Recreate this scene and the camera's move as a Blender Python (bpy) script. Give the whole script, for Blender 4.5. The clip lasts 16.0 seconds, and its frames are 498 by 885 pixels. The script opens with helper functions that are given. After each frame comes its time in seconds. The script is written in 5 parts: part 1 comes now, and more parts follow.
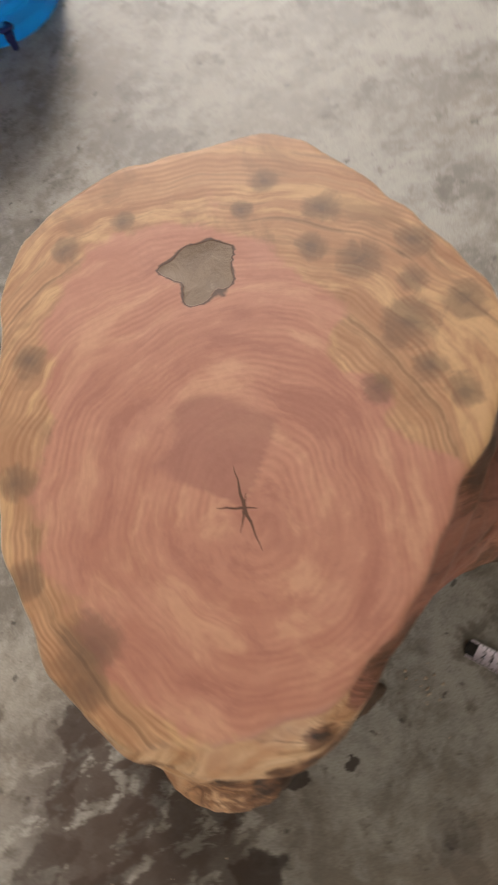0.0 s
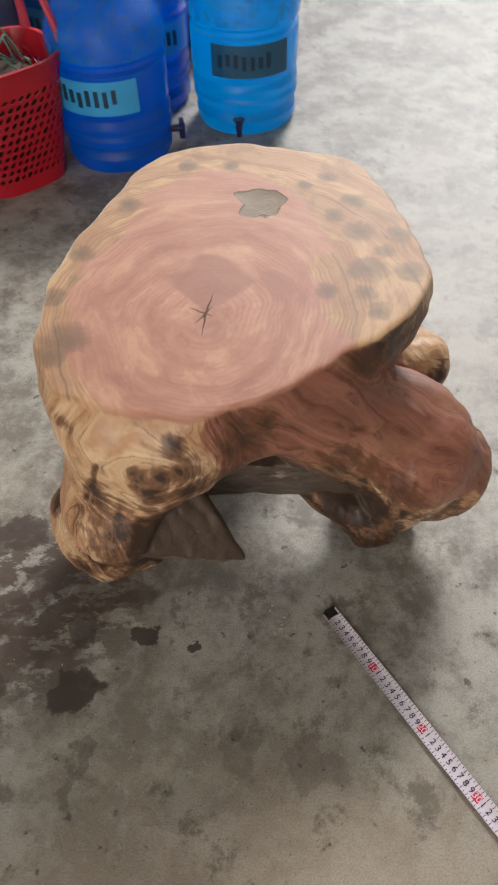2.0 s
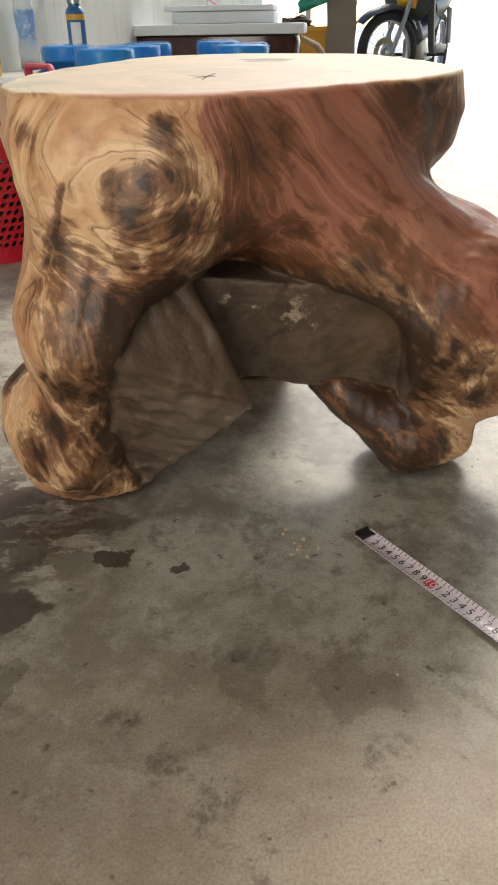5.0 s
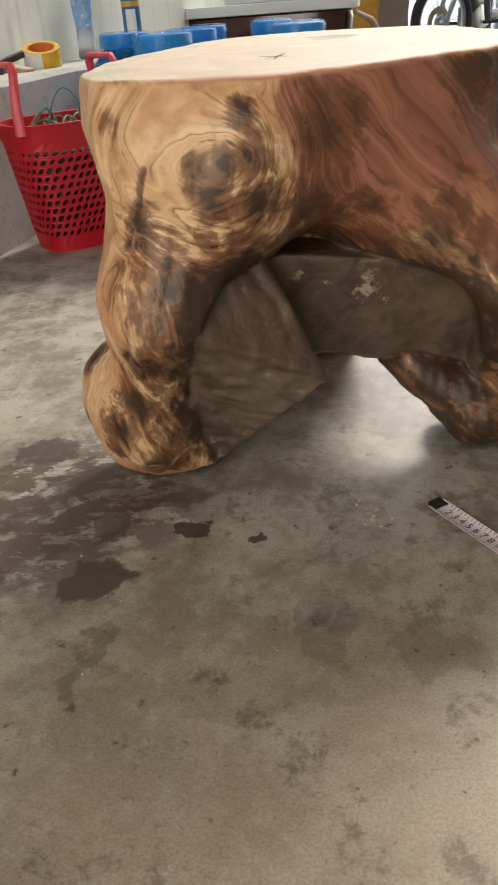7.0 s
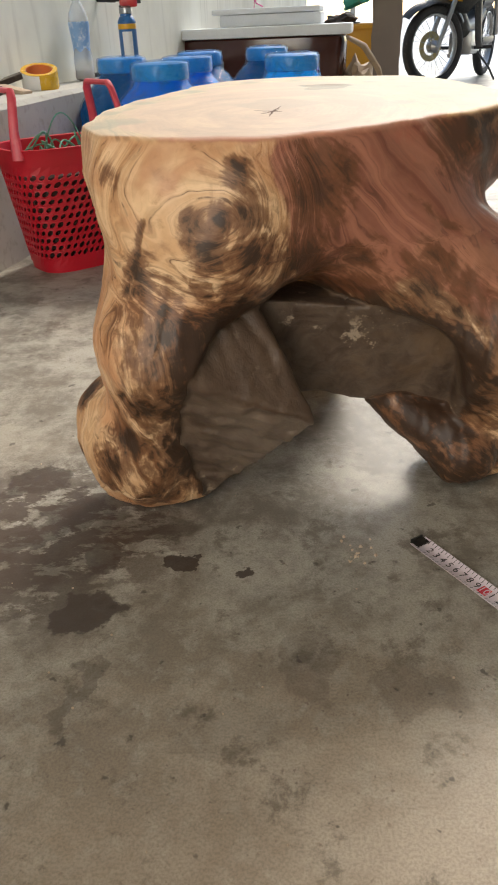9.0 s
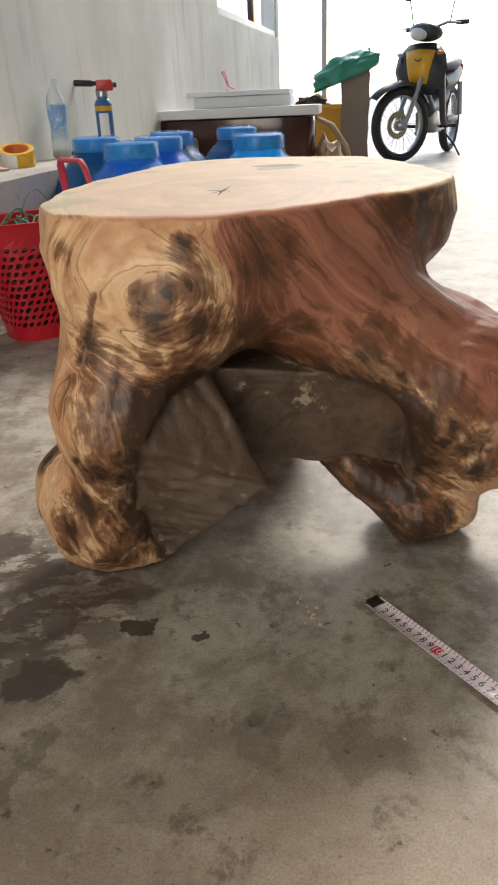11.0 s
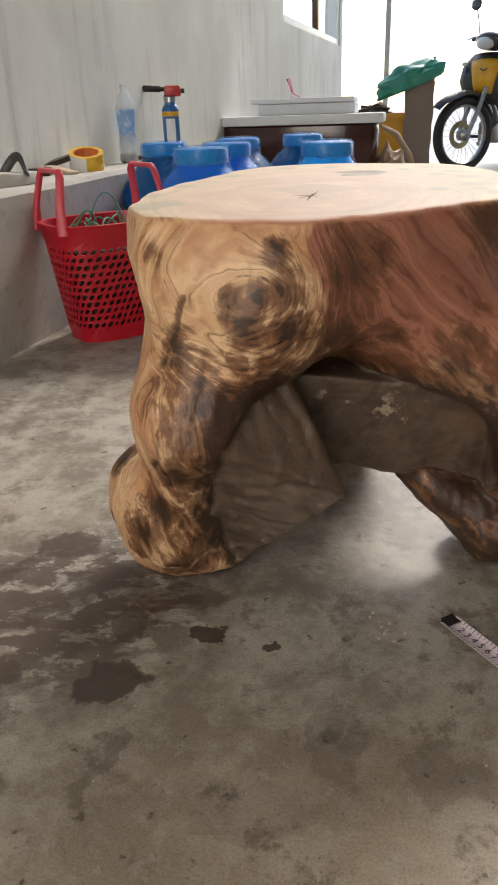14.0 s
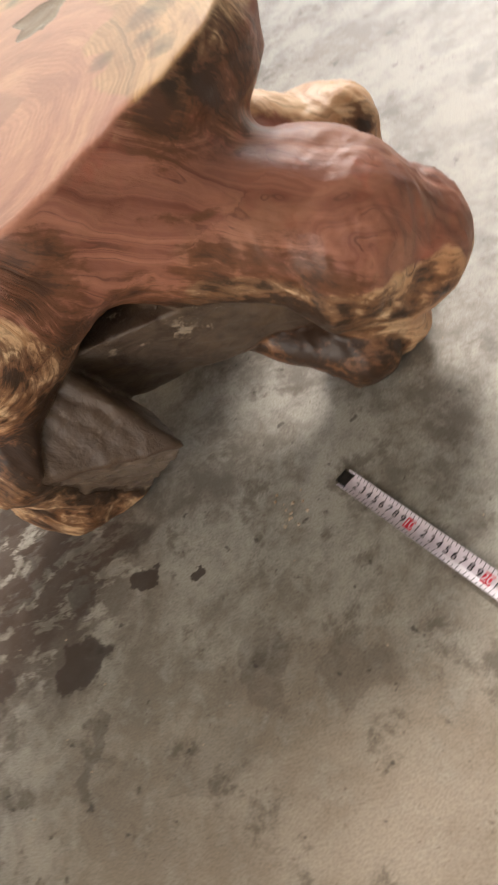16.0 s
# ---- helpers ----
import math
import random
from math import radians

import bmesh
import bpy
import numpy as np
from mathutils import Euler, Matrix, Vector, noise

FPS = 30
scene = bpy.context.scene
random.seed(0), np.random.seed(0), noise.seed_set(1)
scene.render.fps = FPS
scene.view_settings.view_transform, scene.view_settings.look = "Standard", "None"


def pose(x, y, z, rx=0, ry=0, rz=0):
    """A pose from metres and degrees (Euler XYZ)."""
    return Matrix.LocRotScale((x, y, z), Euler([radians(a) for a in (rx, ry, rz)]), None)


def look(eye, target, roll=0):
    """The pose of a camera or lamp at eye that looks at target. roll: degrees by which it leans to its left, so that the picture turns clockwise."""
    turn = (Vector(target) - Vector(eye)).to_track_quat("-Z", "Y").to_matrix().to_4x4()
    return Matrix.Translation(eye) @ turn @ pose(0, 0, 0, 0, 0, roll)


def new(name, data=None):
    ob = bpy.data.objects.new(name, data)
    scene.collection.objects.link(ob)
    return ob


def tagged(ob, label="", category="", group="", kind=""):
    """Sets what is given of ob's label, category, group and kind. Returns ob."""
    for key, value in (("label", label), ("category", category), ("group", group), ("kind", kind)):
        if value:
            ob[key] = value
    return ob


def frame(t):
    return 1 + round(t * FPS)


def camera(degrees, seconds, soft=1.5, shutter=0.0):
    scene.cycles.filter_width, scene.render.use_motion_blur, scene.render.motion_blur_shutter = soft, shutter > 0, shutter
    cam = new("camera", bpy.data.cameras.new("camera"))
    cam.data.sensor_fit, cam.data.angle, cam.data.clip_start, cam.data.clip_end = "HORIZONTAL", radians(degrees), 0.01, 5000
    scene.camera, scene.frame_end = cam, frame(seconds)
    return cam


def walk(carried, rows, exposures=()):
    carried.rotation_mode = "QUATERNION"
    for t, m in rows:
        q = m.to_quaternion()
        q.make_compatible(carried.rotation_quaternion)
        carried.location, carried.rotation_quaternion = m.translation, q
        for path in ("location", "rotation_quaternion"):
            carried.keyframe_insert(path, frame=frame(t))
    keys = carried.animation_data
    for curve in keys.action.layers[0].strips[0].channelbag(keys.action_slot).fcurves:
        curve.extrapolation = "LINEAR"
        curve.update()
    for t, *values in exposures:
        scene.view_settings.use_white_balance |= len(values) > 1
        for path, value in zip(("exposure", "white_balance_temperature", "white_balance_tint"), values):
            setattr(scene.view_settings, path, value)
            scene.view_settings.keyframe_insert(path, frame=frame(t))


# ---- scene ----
cam = camera(36.9, 16.0, soft=2.0, shutter=0.5)
PATH = [
    (0, (0.088, -0.087, 0.986), (0.168, 0.711, -0.846), -24.7),
    (0.5, (0.07, -0.226, 1.023), (0.186, 0.749, -0.719), -12.5),
    (1, (0.044, -0.355, 1.03), (0.108, 0.673, -0.684), -10.5),
    (1.5, (0.058, -0.419, 1.045), (0.118, 0.736, -0.586), -6.0),
    (2, (0.123, -0.547, 0.99), (0.13, 0.736, -0.544), -2.0),
    (2.5, (0.129, -0.593, 0.822), (0.06, 0.931, -0.471), -2.8),
    (3, (0.098, -0.651, 0.56), (0.15, 1.064, -0.466), 0.5),
    (5.5, (0.088, -0.71, 0.478), (0.126, 1.038, -0.492), -1.6),
    (6, (0.053, -0.728, 0.477), (0.039, 1.013, -0.508), -2.1),
    (6.5, (0.042, -0.728, 0.479), (-0.042, 1.005, -0.518), -3.7),
    (7, (0.07, -0.719, 0.482), (-0.021, 1.009, -0.522), -4.3),
    (7.5, (0.078, -0.721, 0.481), (0.012, 1.005, -0.527), -4.6),
    (8, (0.087, -0.728, 0.488), (0.047, 0.998, -0.521), -4.6),
    (8.5, (0.083, -0.734, 0.5), (0.062, 1.007, -0.483), -3.5),
    (9, (0.069, -0.726, 0.52), (0.015, 1.016, -0.461), -2.6),
    (9.5, (0.078, -0.734, 0.518), (0.112, 1.033, -0.418), -2.4),
    (12, (0.105, -0.742, 0.531), (0.063, 1.091, -0.266), -2.6),
    (12.5, (0.099, -0.739, 0.527), (0.045, 1.101, -0.255), -2.5),
    (13, (0.096, -0.738, 0.53), (0.027, 1.098, -0.261), -2.3),
    (13.5, (0.081, -0.742, 0.523), (-0.023, 1.084, -0.287), -2.4),
    (14, (0.064, -0.731, 0.524), (-0.057, 1.093, -0.287), -1.9),
    (14.5, (0.095, -0.728, 0.524), (0.039, 1.109, -0.263), -1.9),
    (15, (0.157, -0.687, 0.498), (0.182, 1.089, -0.422), -3.6),
    (15.5, (0.304, -0.584, 0.663), (0.056, 0.891, -0.666), -21.6),
    (16, (0.37, -0.534, 0.673), (-0.146, 0.746, -0.774), -40.2),
]
EXPOSURES = [(0, 1.08, 7000, 13), (1.5, 1.25, 6600, 11), (2.5, 1.36, 6400, 8), (3.2, 1.42, 6500, 8), (5.5, 1.5, 7100, 8), (9.5, 1.55, 7200, 9), (12, 1.29, 7100, 12), (14.5, 1.34, 7100, 12), (15.2, 1.38, 6900, 10), (15.6, 1.45, 6900, 10), (16, 1.68, 7000, 12)]
walk(cam, [(t, look(eye, target, roll)) for t, eye, target, roll in PATH], EXPOSURES)

# ---- world, sun, large light ----
WALL_SLOPE = 0.22


def wall_x(y):
    """The inner face of the side wall at y."""
    return -0.585 + WALL_SLOPE * (y - 2.0)


SUN_DIR = Vector((-0.28, -0.69, -0.67)).normalized()
world = bpy.data.worlds.new("sky")
scene.world = world
world.use_nodes = True
wn = world.node_tree
sky = wn.nodes.new("ShaderNodeTexSky")
sky.sky_type, sky.sun_disc = "NISHITA", False
sky.sun_elevation, sky.sun_rotation = radians(42), radians(22)
wn.links.new(sky.outputs[0], wn.nodes["Background"].inputs[0])
wn.nodes["Background"].inputs[1].default_value = 0.132
sun = new("sun", bpy.data.lights.new("sun", "SUN"))
sun.data.energy, sun.data.angle, sun.data.color = 1.2, radians(16), (1.0, 0.97, 0.93)
sun.matrix_world = look((4, 12, 6), Vector((4, 12, 6)) + SUN_DIR)
# warm fill lamp added out of view, to brighten the stool's front
front_light = new("front_fill_light", bpy.data.lights.new("front_fill_light", "AREA"))
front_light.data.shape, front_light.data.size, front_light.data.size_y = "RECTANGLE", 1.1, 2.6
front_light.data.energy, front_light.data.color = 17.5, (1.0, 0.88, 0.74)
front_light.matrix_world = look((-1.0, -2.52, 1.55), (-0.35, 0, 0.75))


# ---- material helpers ----
def shader(name, rough=0.5, metal=0.0, spec=0.5):
    m = bpy.data.materials.new(name)
    m.use_nodes = True
    b = m.node_tree.nodes["Principled BSDF"]
    b.inputs["Roughness"].default_value, b.inputs["Metallic"].default_value = rough, metal
    b.inputs["Specular IOR Level"].default_value = spec
    return m, m.node_tree, b


def plug(tree, value, socket):
    if isinstance(value, bpy.types.NodeSocket):
        tree.links.new(value, socket)
    elif isinstance(value, (tuple, list)) and socket.type == "RGBA":
        socket.default_value = (*value[:3], 1.0)
    else:
        socket.default_value = value


def coords(tree, kind="Object"):
    return tree.nodes.new("ShaderNodeTexCoord").outputs[kind]


def scaled(tree, vec, s, loc=(0, 0, 0), rot=(0, 0, 0)):
    n = tree.nodes.new("ShaderNodeMapping")
    tree.links.new(vec, n.inputs[0])
    n.inputs["Scale"].default_value, n.inputs["Location"].default_value = s, loc
    n.inputs["Rotation"].default_value = [radians(a) for a in rot]
    return n.outputs[0]


def fuzz(tree, vec, scale, detail=4.0, rough=0.55, distort=0.0, out=0):
    n = tree.nodes.new("ShaderNodeTexNoise")
    tree.links.new(vec, n.inputs["Vector"])
    n.inputs["Scale"].default_value, n.inputs["Detail"].default_value = scale, detail
    n.inputs["Roughness"].default_value, n.inputs["Distortion"].default_value = rough, distort
    return n.outputs[out]


def calc(tree, op, a, b=0.0, c=0.0, clamp=False):
    n = tree.nodes.new("ShaderNodeMath")
    n.operation, n.use_clamp = op, clamp
    for v, s in zip((a, b, c), n.inputs):
        plug(tree, v, s)
    return n.outputs[0]


def vcalc(tree, op, a, b=(0, 0, 0), out=0):
    n = tree.nodes.new("ShaderNodeVectorMath")
    n.operation = op
    for v, s in zip((a, b), n.inputs):
        plug(tree, v, s)
    return n.outputs[out]


def ramp(tree, fac, lo, hi, smooth=True):
    """0 below lo, 1 above hi."""
    n = tree.nodes.new("ShaderNodeMapRange")
    n.interpolation_type = "SMOOTHSTEP" if smooth else "LINEAR"
    plug(tree, fac, n.inputs[0])
    n.inputs[1].default_value, n.inputs[2].default_value = lo, hi
    return n.outputs[0]


def blend(tree, fac, a, b, mode="MIX"):
    n = tree.nodes.new("ShaderNodeMix")
    n.data_type, n.blend_type = "RGBA", mode
    for v, s in ((fac, n.inputs[0]), (a, n.inputs[6]), (b, n.inputs[7])):
        plug(tree, v, s)
    return n.outputs[2]


def relief(tree, bsdf, height, strength=0.3, dist=0.002):
    n = tree.nodes.new("ShaderNodeBump")
    n.inputs["Strength"].default_value, n.inputs["Distance"].default_value = strength, dist
    plug(tree, height, n.inputs["Height"])
    tree.links.new(n.outputs[0], bsdf.inputs["Normal"])


def plain(name, colour, rough=0.5, metal=0.0, spec=0.5, vary=0.15, scale=18.0, bump=0.1, grime=(0.25, 0.22, 0.18), dirt=0.15):
    """A painted, moulded or raw surface with fine variation and some dirt."""
    m, t, b = shader(name, rough, metal, spec)
    v = coords(t)
    fine, broad = fuzz(t, v, scale * 4, 5), fuzz(t, v, scale * 0.5, 3)
    dark = tuple(c * (1 - vary) for c in colour)
    light = tuple(min(1, c * (1 + vary)) for c in colour)
    c = blend(t, broad, dark, light)
    c = blend(t, calc(t, "MULTIPLY", ramp(t, fine, 0.5, 0.75), dirt), c, grime)
    plug(t, c, b.inputs["Base Color"])
    plug(t, calc(t, "MULTIPLY_ADD", fine, 0.25, rough - 0.12), b.inputs["Roughness"])
    relief(t, b, fine, bump, 0.0015)
    return m


# ---- materials ----
def wood_material():
    """Sawn and sanded stump: red heartwood, pale sapwood, scorch marks, raw grey inside."""
    m, t, b = shader("stump_wood", 0.4, 0.0, 0.5)
    v = coords(t)
    zone = t.nodes.new("ShaderNodeAttribute")
    zone.attribute_name = "zone"
    sep = t.nodes.new("ShaderNodeSeparateColor")
    t.links.new(zone.outputs["Color"], sep.inputs[0])
    heart, grey, char_shade, top = sep.outputs[0], sep.outputs[1], sep.outputs[2], zone.outputs["Alpha"]
    def warped(freq, amount, detail=3):
        w = vcalc(t, "SUBTRACT", fuzz(t, v, freq, detail, 0.55, 0.0, 1), (0.5, 0.5, 0.5))
        return vcalc(t, "ADD", v, vcalc(t, "MULTIPLY", w, (amount, amount, amount)))

    soft, wild = warped(6.0, 0.06), warped(9.0, 0.10, 4)
    fine, broad = fuzz(t, v, 170.0, 4, 0.6), fuzz(t, v, 9.0, 4, 0.6)
    # year rings round the pith, wandering and fading
    flat = vcalc(t, "MULTIPLY", vcalc(t, "SUBTRACT", soft, (0.083, 0.098, 0.0)), (1.0, 0.86, 0.12))
    rad = vcalc(t, "LENGTH", flat, out=1)
    thin = calc(t, "MULTIPLY_ADD", calc(t, "SINE", calc(t, "MULTIPLY", rad, 1350.0)), 0.5, 0.5)
    comb = t.nodes.new("ShaderNodeCombineXYZ")
    plug(t, calc(t, "MULTIPLY", rad, 70.0), comb.inputs[0])
    plug(t, calc(t, "MULTIPLY", broad, 1.5), comb.inputs[1])
    wide = fuzz(t, comb.outputs[0], 1.0, 4, 0.6)
    ringmix = calc(t, "ADD", calc(t, "MULTIPLY", thin, calc(t, "MULTIPLY", ramp(t, fuzz(t, v, 14.0, 3), 0.35, 0.65), 0.42)), calc(t, "MULTIPLY", ramp(t, wide, 0.25, 0.75), 0.58))
    # long grain along each root, from the fibre coordinates of the mesh
    fib = t.nodes.new("ShaderNodeAttribute")
    fib.attribute_name = "fibre"
    fw = vcalc(t, "SUBTRACT", fuzz(t, v, 12.0, 3, 0.55, 0.0, 1), (0.5, 0.5, 0.5))
    fv = vcalc(t, "ADD", fib.outputs["Vector"], vcalc(t, "MULTIPLY", fw, (0.022, 0.022, 0.022)))
    grain = fuzz(t, fv, 130.0, 5, 0.65, 0.3)
    streak = fuzz(t, fv, 48.0, 4, 0.6, 0.5)
    # growth layers: contour bands of a slow field, cut by the sanded surface
    slow = fuzz(t, vcalc(t, "ADD", fib.outputs["Vector"], vcalc(t, "MULTIPLY", fw, (0.022, 0.022, 0.022))), 13.0, 2, 0.5, 0.1)
    def layers(pitch, detail, off):
        co = t.nodes.new("ShaderNodeCombineXYZ")
        plug(t, calc(t, "MULTIPLY", slow, pitch), co.inputs[0])
        plug(t, calc(t, "MULTIPLY_ADD", broad, 0.6, off), co.inputs[1])
        return fuzz(t, co.outputs[0], 1.0, detail, 0.55)
    bands = ramp(t, layers(17.0, 3, 0.0), 0.30, 0.70)
    thin_l = ramp(t, layers(75.0, 2, 3.0), 0.50, 0.66)
    lines = ramp(t, calc(t, "ABSOLUTE", calc(t, "SUBTRACT", layers(11.0, 2, 7.0), 0.5)), 0.022, 0.004)
    mott = fuzz(t, v, 20.0, 5, 0.65, 0.8)
    heart_top = blend(t, ringmix, (0.50, 0.195, 0.127), (0.67, 0.315, 0.21))
    heart_top = blend(t, calc(t, "MULTIPLY", ramp(t, broad, 0.45, 0.70), 0.35), heart_top, (0.68, 0.34, 0.24))
    heart_top = blend(t, calc(t, "MULTIPLY", ramp(t, fuzz(t, soft, 16.0, 4, 0.6, 0.6), 0.54, 0.74), 0.35), heart_top, (0.44, 0.175, 0.125))
    xyz = t.nodes.new("ShaderNodeSeparateXYZ")
    t.links.new(vcalc(t, "NORMALIZE", flat), xyz.inputs[0])
    comb2 = t.nodes.new("ShaderNodeCombineXYZ")
    for sock, val in zip(comb2.inputs, (calc(t, "MULTIPLY", rad, 42.0), calc(t, "MULTIPLY", xyz.outputs[0], 1.6), calc(t, "MULTIPLY", xyz.outputs[1], 1.6))):
        plug(t, val, sock)
    flame = fuzz(t, comb2.outputs[0], 1.0, 5, 0.65, 0.4)
    heart_top = blend(t, calc(t, "MULTIPLY", ramp(t, flame, 0.49, 0.68), 0.7), heart_top, (0.74, 0.40, 0.245))
    heart_top = blend(t, calc(t, "MULTIPLY", ramp(t, flame, 0.49, 0.32), 0.7), heart_top, (0.42, 0.155, 0.105))
    heart_top = blend(t, calc(t, "MULTIPLY", ramp(t, calc(t, "MULTIPLY_ADD", broad, 0.03, rad), 0.075, 0.045), 0.6), heart_top, blend(t, thin, (0.60, 0.30, 0.185), (0.70, 0.37, 0.24)))
    fan = t.nodes.new("ShaderNodeAttribute")
    fan.attribute_name = "figure"
    fsep = t.nodes.new("ShaderNodeSeparateColor")
    t.links.new(fan.outputs["Color"], fsep.inputs[0])
    heart_top = blend(t, calc(t, "MULTIPLY", fsep.outputs[0], 0.75), heart_top, blend(t, wide, (0.30, 0.105, 0.075), (0.50, 0.205, 0.145)))
    heart_side = blend(t, bands, (0.20, 0.064, 0.041), (0.41, 0.165, 0.108))
    heart_side = blend(t, calc(t, "MULTIPLY", ramp(t, fuzz(t, soft, 9.0, 4, 0.6, 0.4), 0.48, 0.66), 0.5), heart_side, (0.50, 0.235, 0.145))
    heart_side = blend(t, calc(t, "MULTIPLY", thin_l, 0.13), heart_side, (0.13, 0.042, 0.024))
    heart_side = blend(t, calc(t, "MULTIPLY", ramp(t, fuzz(t, v, 12.0, 4, 0.6, 0.5), 0.55, 0.72), 0.4), heart_side, (0.46, 0.085, 0.045))
    heart_side = blend(t, calc(t, "MULTIPLY", calc(t, "MULTIPLY", lines, ramp(t, mott, 0.42, 0.60)), 0.55), heart_side, (0.070, 0.022, 0.014))
    heart_c = blend(t, top, heart_side, heart_top)
    sap_top = blend(t, ringmix, (0.40, 0.175, 0.080), (0.78, 0.46, 0.25))
    sap_top = blend(t, calc(t, "MULTIPLY", ramp(t, flame, 0.5, 0.64), 0.7), sap_top, (0.80, 0.50, 0.25))
    sap_top = blend(t, calc(t, "MULTIPLY", ramp(t, fuzz(t, soft, 15.0, 5, 0.62, 0.5), 0.50, 0.68), 0.5), sap_top, (0.25, 0.125, 0.060))
    sap_top = blend(t, calc(t, "MULTIPLY", ramp(t, wide, 0.52, 0.68), 0.75), sap_top, (0.22, 0.100, 0.042))
    sap_side = blend(t, bands, (0.58, 0.315, 0.155), (0.84, 0.59, 0.365))
    sap_side = blend(t, calc(t, "MULTIPLY", thin_l, 0.3), sap_side, (0.25, 0.115, 0.045))
    sap_side = blend(t, calc(t, "MULTIPLY", ramp(t, grain, 0.54, 0.68), 0.35), sap_side, (0.24, 0.11, 0.040))
    sap_side = blend(t, calc(t, "MULTIPLY", ramp(t, fuzz(t, v, 8.0, 4, 0.6, 0.5), 0.46, 0.64), 0.65), sap_side, (0.52, 0.225, 0.105))
    sap_side = blend(t, calc(t, "MULTIPLY", ramp(t, mott, 0.56, 0.74), 0.45), sap_side, (0.27, 0.115, 0.045))
    sap_side = blend(t, calc(t, "MULTIPLY", calc(t, "MULTIPLY", lines, ramp(t, mott, 0.42, 0.6)), 0.8), sap_side, (0.075, 0.030, 0.013))
    sap_c = blend(t, top, sap_side, sap_top)
    edge = calc(t, "ADD", heart, calc(t, "MULTIPLY", calc(t, "SUBTRACT", fuzz(t, soft, 22.0, 6, 0.68), 0.5), 2.0))
    c = blend(t, ramp(t, edge, 0.22, 0.74), sap_c, heart_c)
    # scorch marks, and the shade painted round the arch, follow the grain
    wisp = calc(t, "SUBTRACT", fuzz(t, fv, 120.0, 5, 0.68, 0.5), 0.5)
    cloud = calc(t, "SUBTRACT", fuzz(t, v, 46.0, 4, 0.6, 0.9), 0.5)
    rag_side = calc(t, "ADD", calc(t, "MULTIPLY", wisp, 2.1), calc(t, "ADD", calc(t, "MULTIPLY", cloud, 1.5), calc(t, "MULTIPLY", calc(t, "SUBTRACT", bands, 0.5), -0.55)))
    rag = blend(t, top, rag_side, calc(t, "MULTIPLY_ADD", cloud, 1.3, calc(t, "MULTIPLY", calc(t, "SUBTRACT", wide, 0.5), 0.8)))
    burn_shade = calc(t, "ADD", calc(t, "MULTIPLY", char_shade, 1.5), rag)
    brown = calc(t, "MULTIPLY", ramp(t, burn_shade, 0.08, 0.75), ramp(t, char_shade, 0.0, 0.22))
    black = calc(t, "MULTIPLY", calc(t, "MULTIPLY", ramp(t, burn_shade, 0.72, 1.30), ramp(t, char_shade, 0.05, 0.4)), calc(t, "MULTIPLY_ADD", top, -0.55, 1.0))
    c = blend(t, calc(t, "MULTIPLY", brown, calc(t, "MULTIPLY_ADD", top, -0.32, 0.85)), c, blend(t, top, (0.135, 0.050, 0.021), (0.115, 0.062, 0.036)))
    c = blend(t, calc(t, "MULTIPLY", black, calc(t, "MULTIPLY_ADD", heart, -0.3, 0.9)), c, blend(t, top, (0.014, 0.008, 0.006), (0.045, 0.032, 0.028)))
    # raw weathered inside
    gn = fuzz(t, v, 34.0, 6, 0.68, 0.6)
    grey_c = blend(t, ramp(t, gn, 0.3, 0.7), (0.050, 0.033, 0.024), (0.135, 0.098, 0.072))
    grey_c = blend(t, calc(t, "MULTIPLY", ramp(t, fuzz(t, v, 14.0, 3), 0.50, 0.72), 0.6), grey_c, (0.17, 0.105, 0.058))
    grey_c = blend(t, calc(t, "MULTIPLY", calc(t, "MULTIPLY", ramp(t, fuzz(t, v, 40.0, 5, 0.72), 0.58, 0.66), ramp(t, fuzz(t, v, 11.0, 2), 0.46, 0.6)), 0.8), grey_c, (0.46, 0.37, 0.28))
    grey_c = blend(t, calc(t, "MULTIPLY", fsep.outputs[1], 0.8), grey_c, blend(t, gn, (0.036, 0.021, 0.013), (0.100, 0.062, 0.040)))
    grey_c = blend(t, calc(t, "MULTIPLY", fsep.outputs[2], calc(t, "MULTIPLY_ADD", gn, 0.8, 0.0, clamp=True)), grey_c, (0.22, 0.18, 0.145))
    grey_c = blend(t, calc(t, "MULTIPLY", top, 0.6), grey_c, blend(t, gn, (0.24, 0.155, 0.098), (0.52, 0.37, 0.25)))
    gmask = ramp(t, calc(t, "ADD", grey, calc(t, "MULTIPLY", calc(t, "SUBTRACT", fuzz(t, v, 60.0, 4), 0.5), 0.5)), 0.42, 0.58)
    rim = calc(t, "MULTIPLY", ramp(t, grey, 0.08, 0.3), calc(t, "SUBTRACT", 1.0, gmask))
    c = blend(t, calc(t, "MULTIPLY", rim, 0.9), c, (0.050, 0.026, 0.015))
    c = blend(t, gmask, c, grey_c)
    c = blend(t, calc(t, "MULTIPLY", fine, 0.2), c, (0.16, 0.075, 0.035))
    plug(t, c, b.inputs["Base Color"])
    r = calc(t, "MULTIPLY_ADD", fine, 0.2, calc(t, "MULTIPLY_ADD", top, 0.12, 0.36))
    plug(t, calc(t, "MULTIPLY_ADD", gmask, 0.04, r), b.inputs["Roughness"])
    plug(t, calc(t, "MULTIPLY", top, 0.35), b.inputs["Coat Weight"])
    b.inputs["Coat Roughness"].default_value = 0.58
    plug(t, calc(t, "MULTIPLY", calc(t, "SUBTRACT", top, calc(t, "MULTIPLY", gmask, 0.5), clamp=True), 0.75), b.inputs["Sheen Weight"])
    b.inputs["Sheen Roughness"].default_value = 0.42
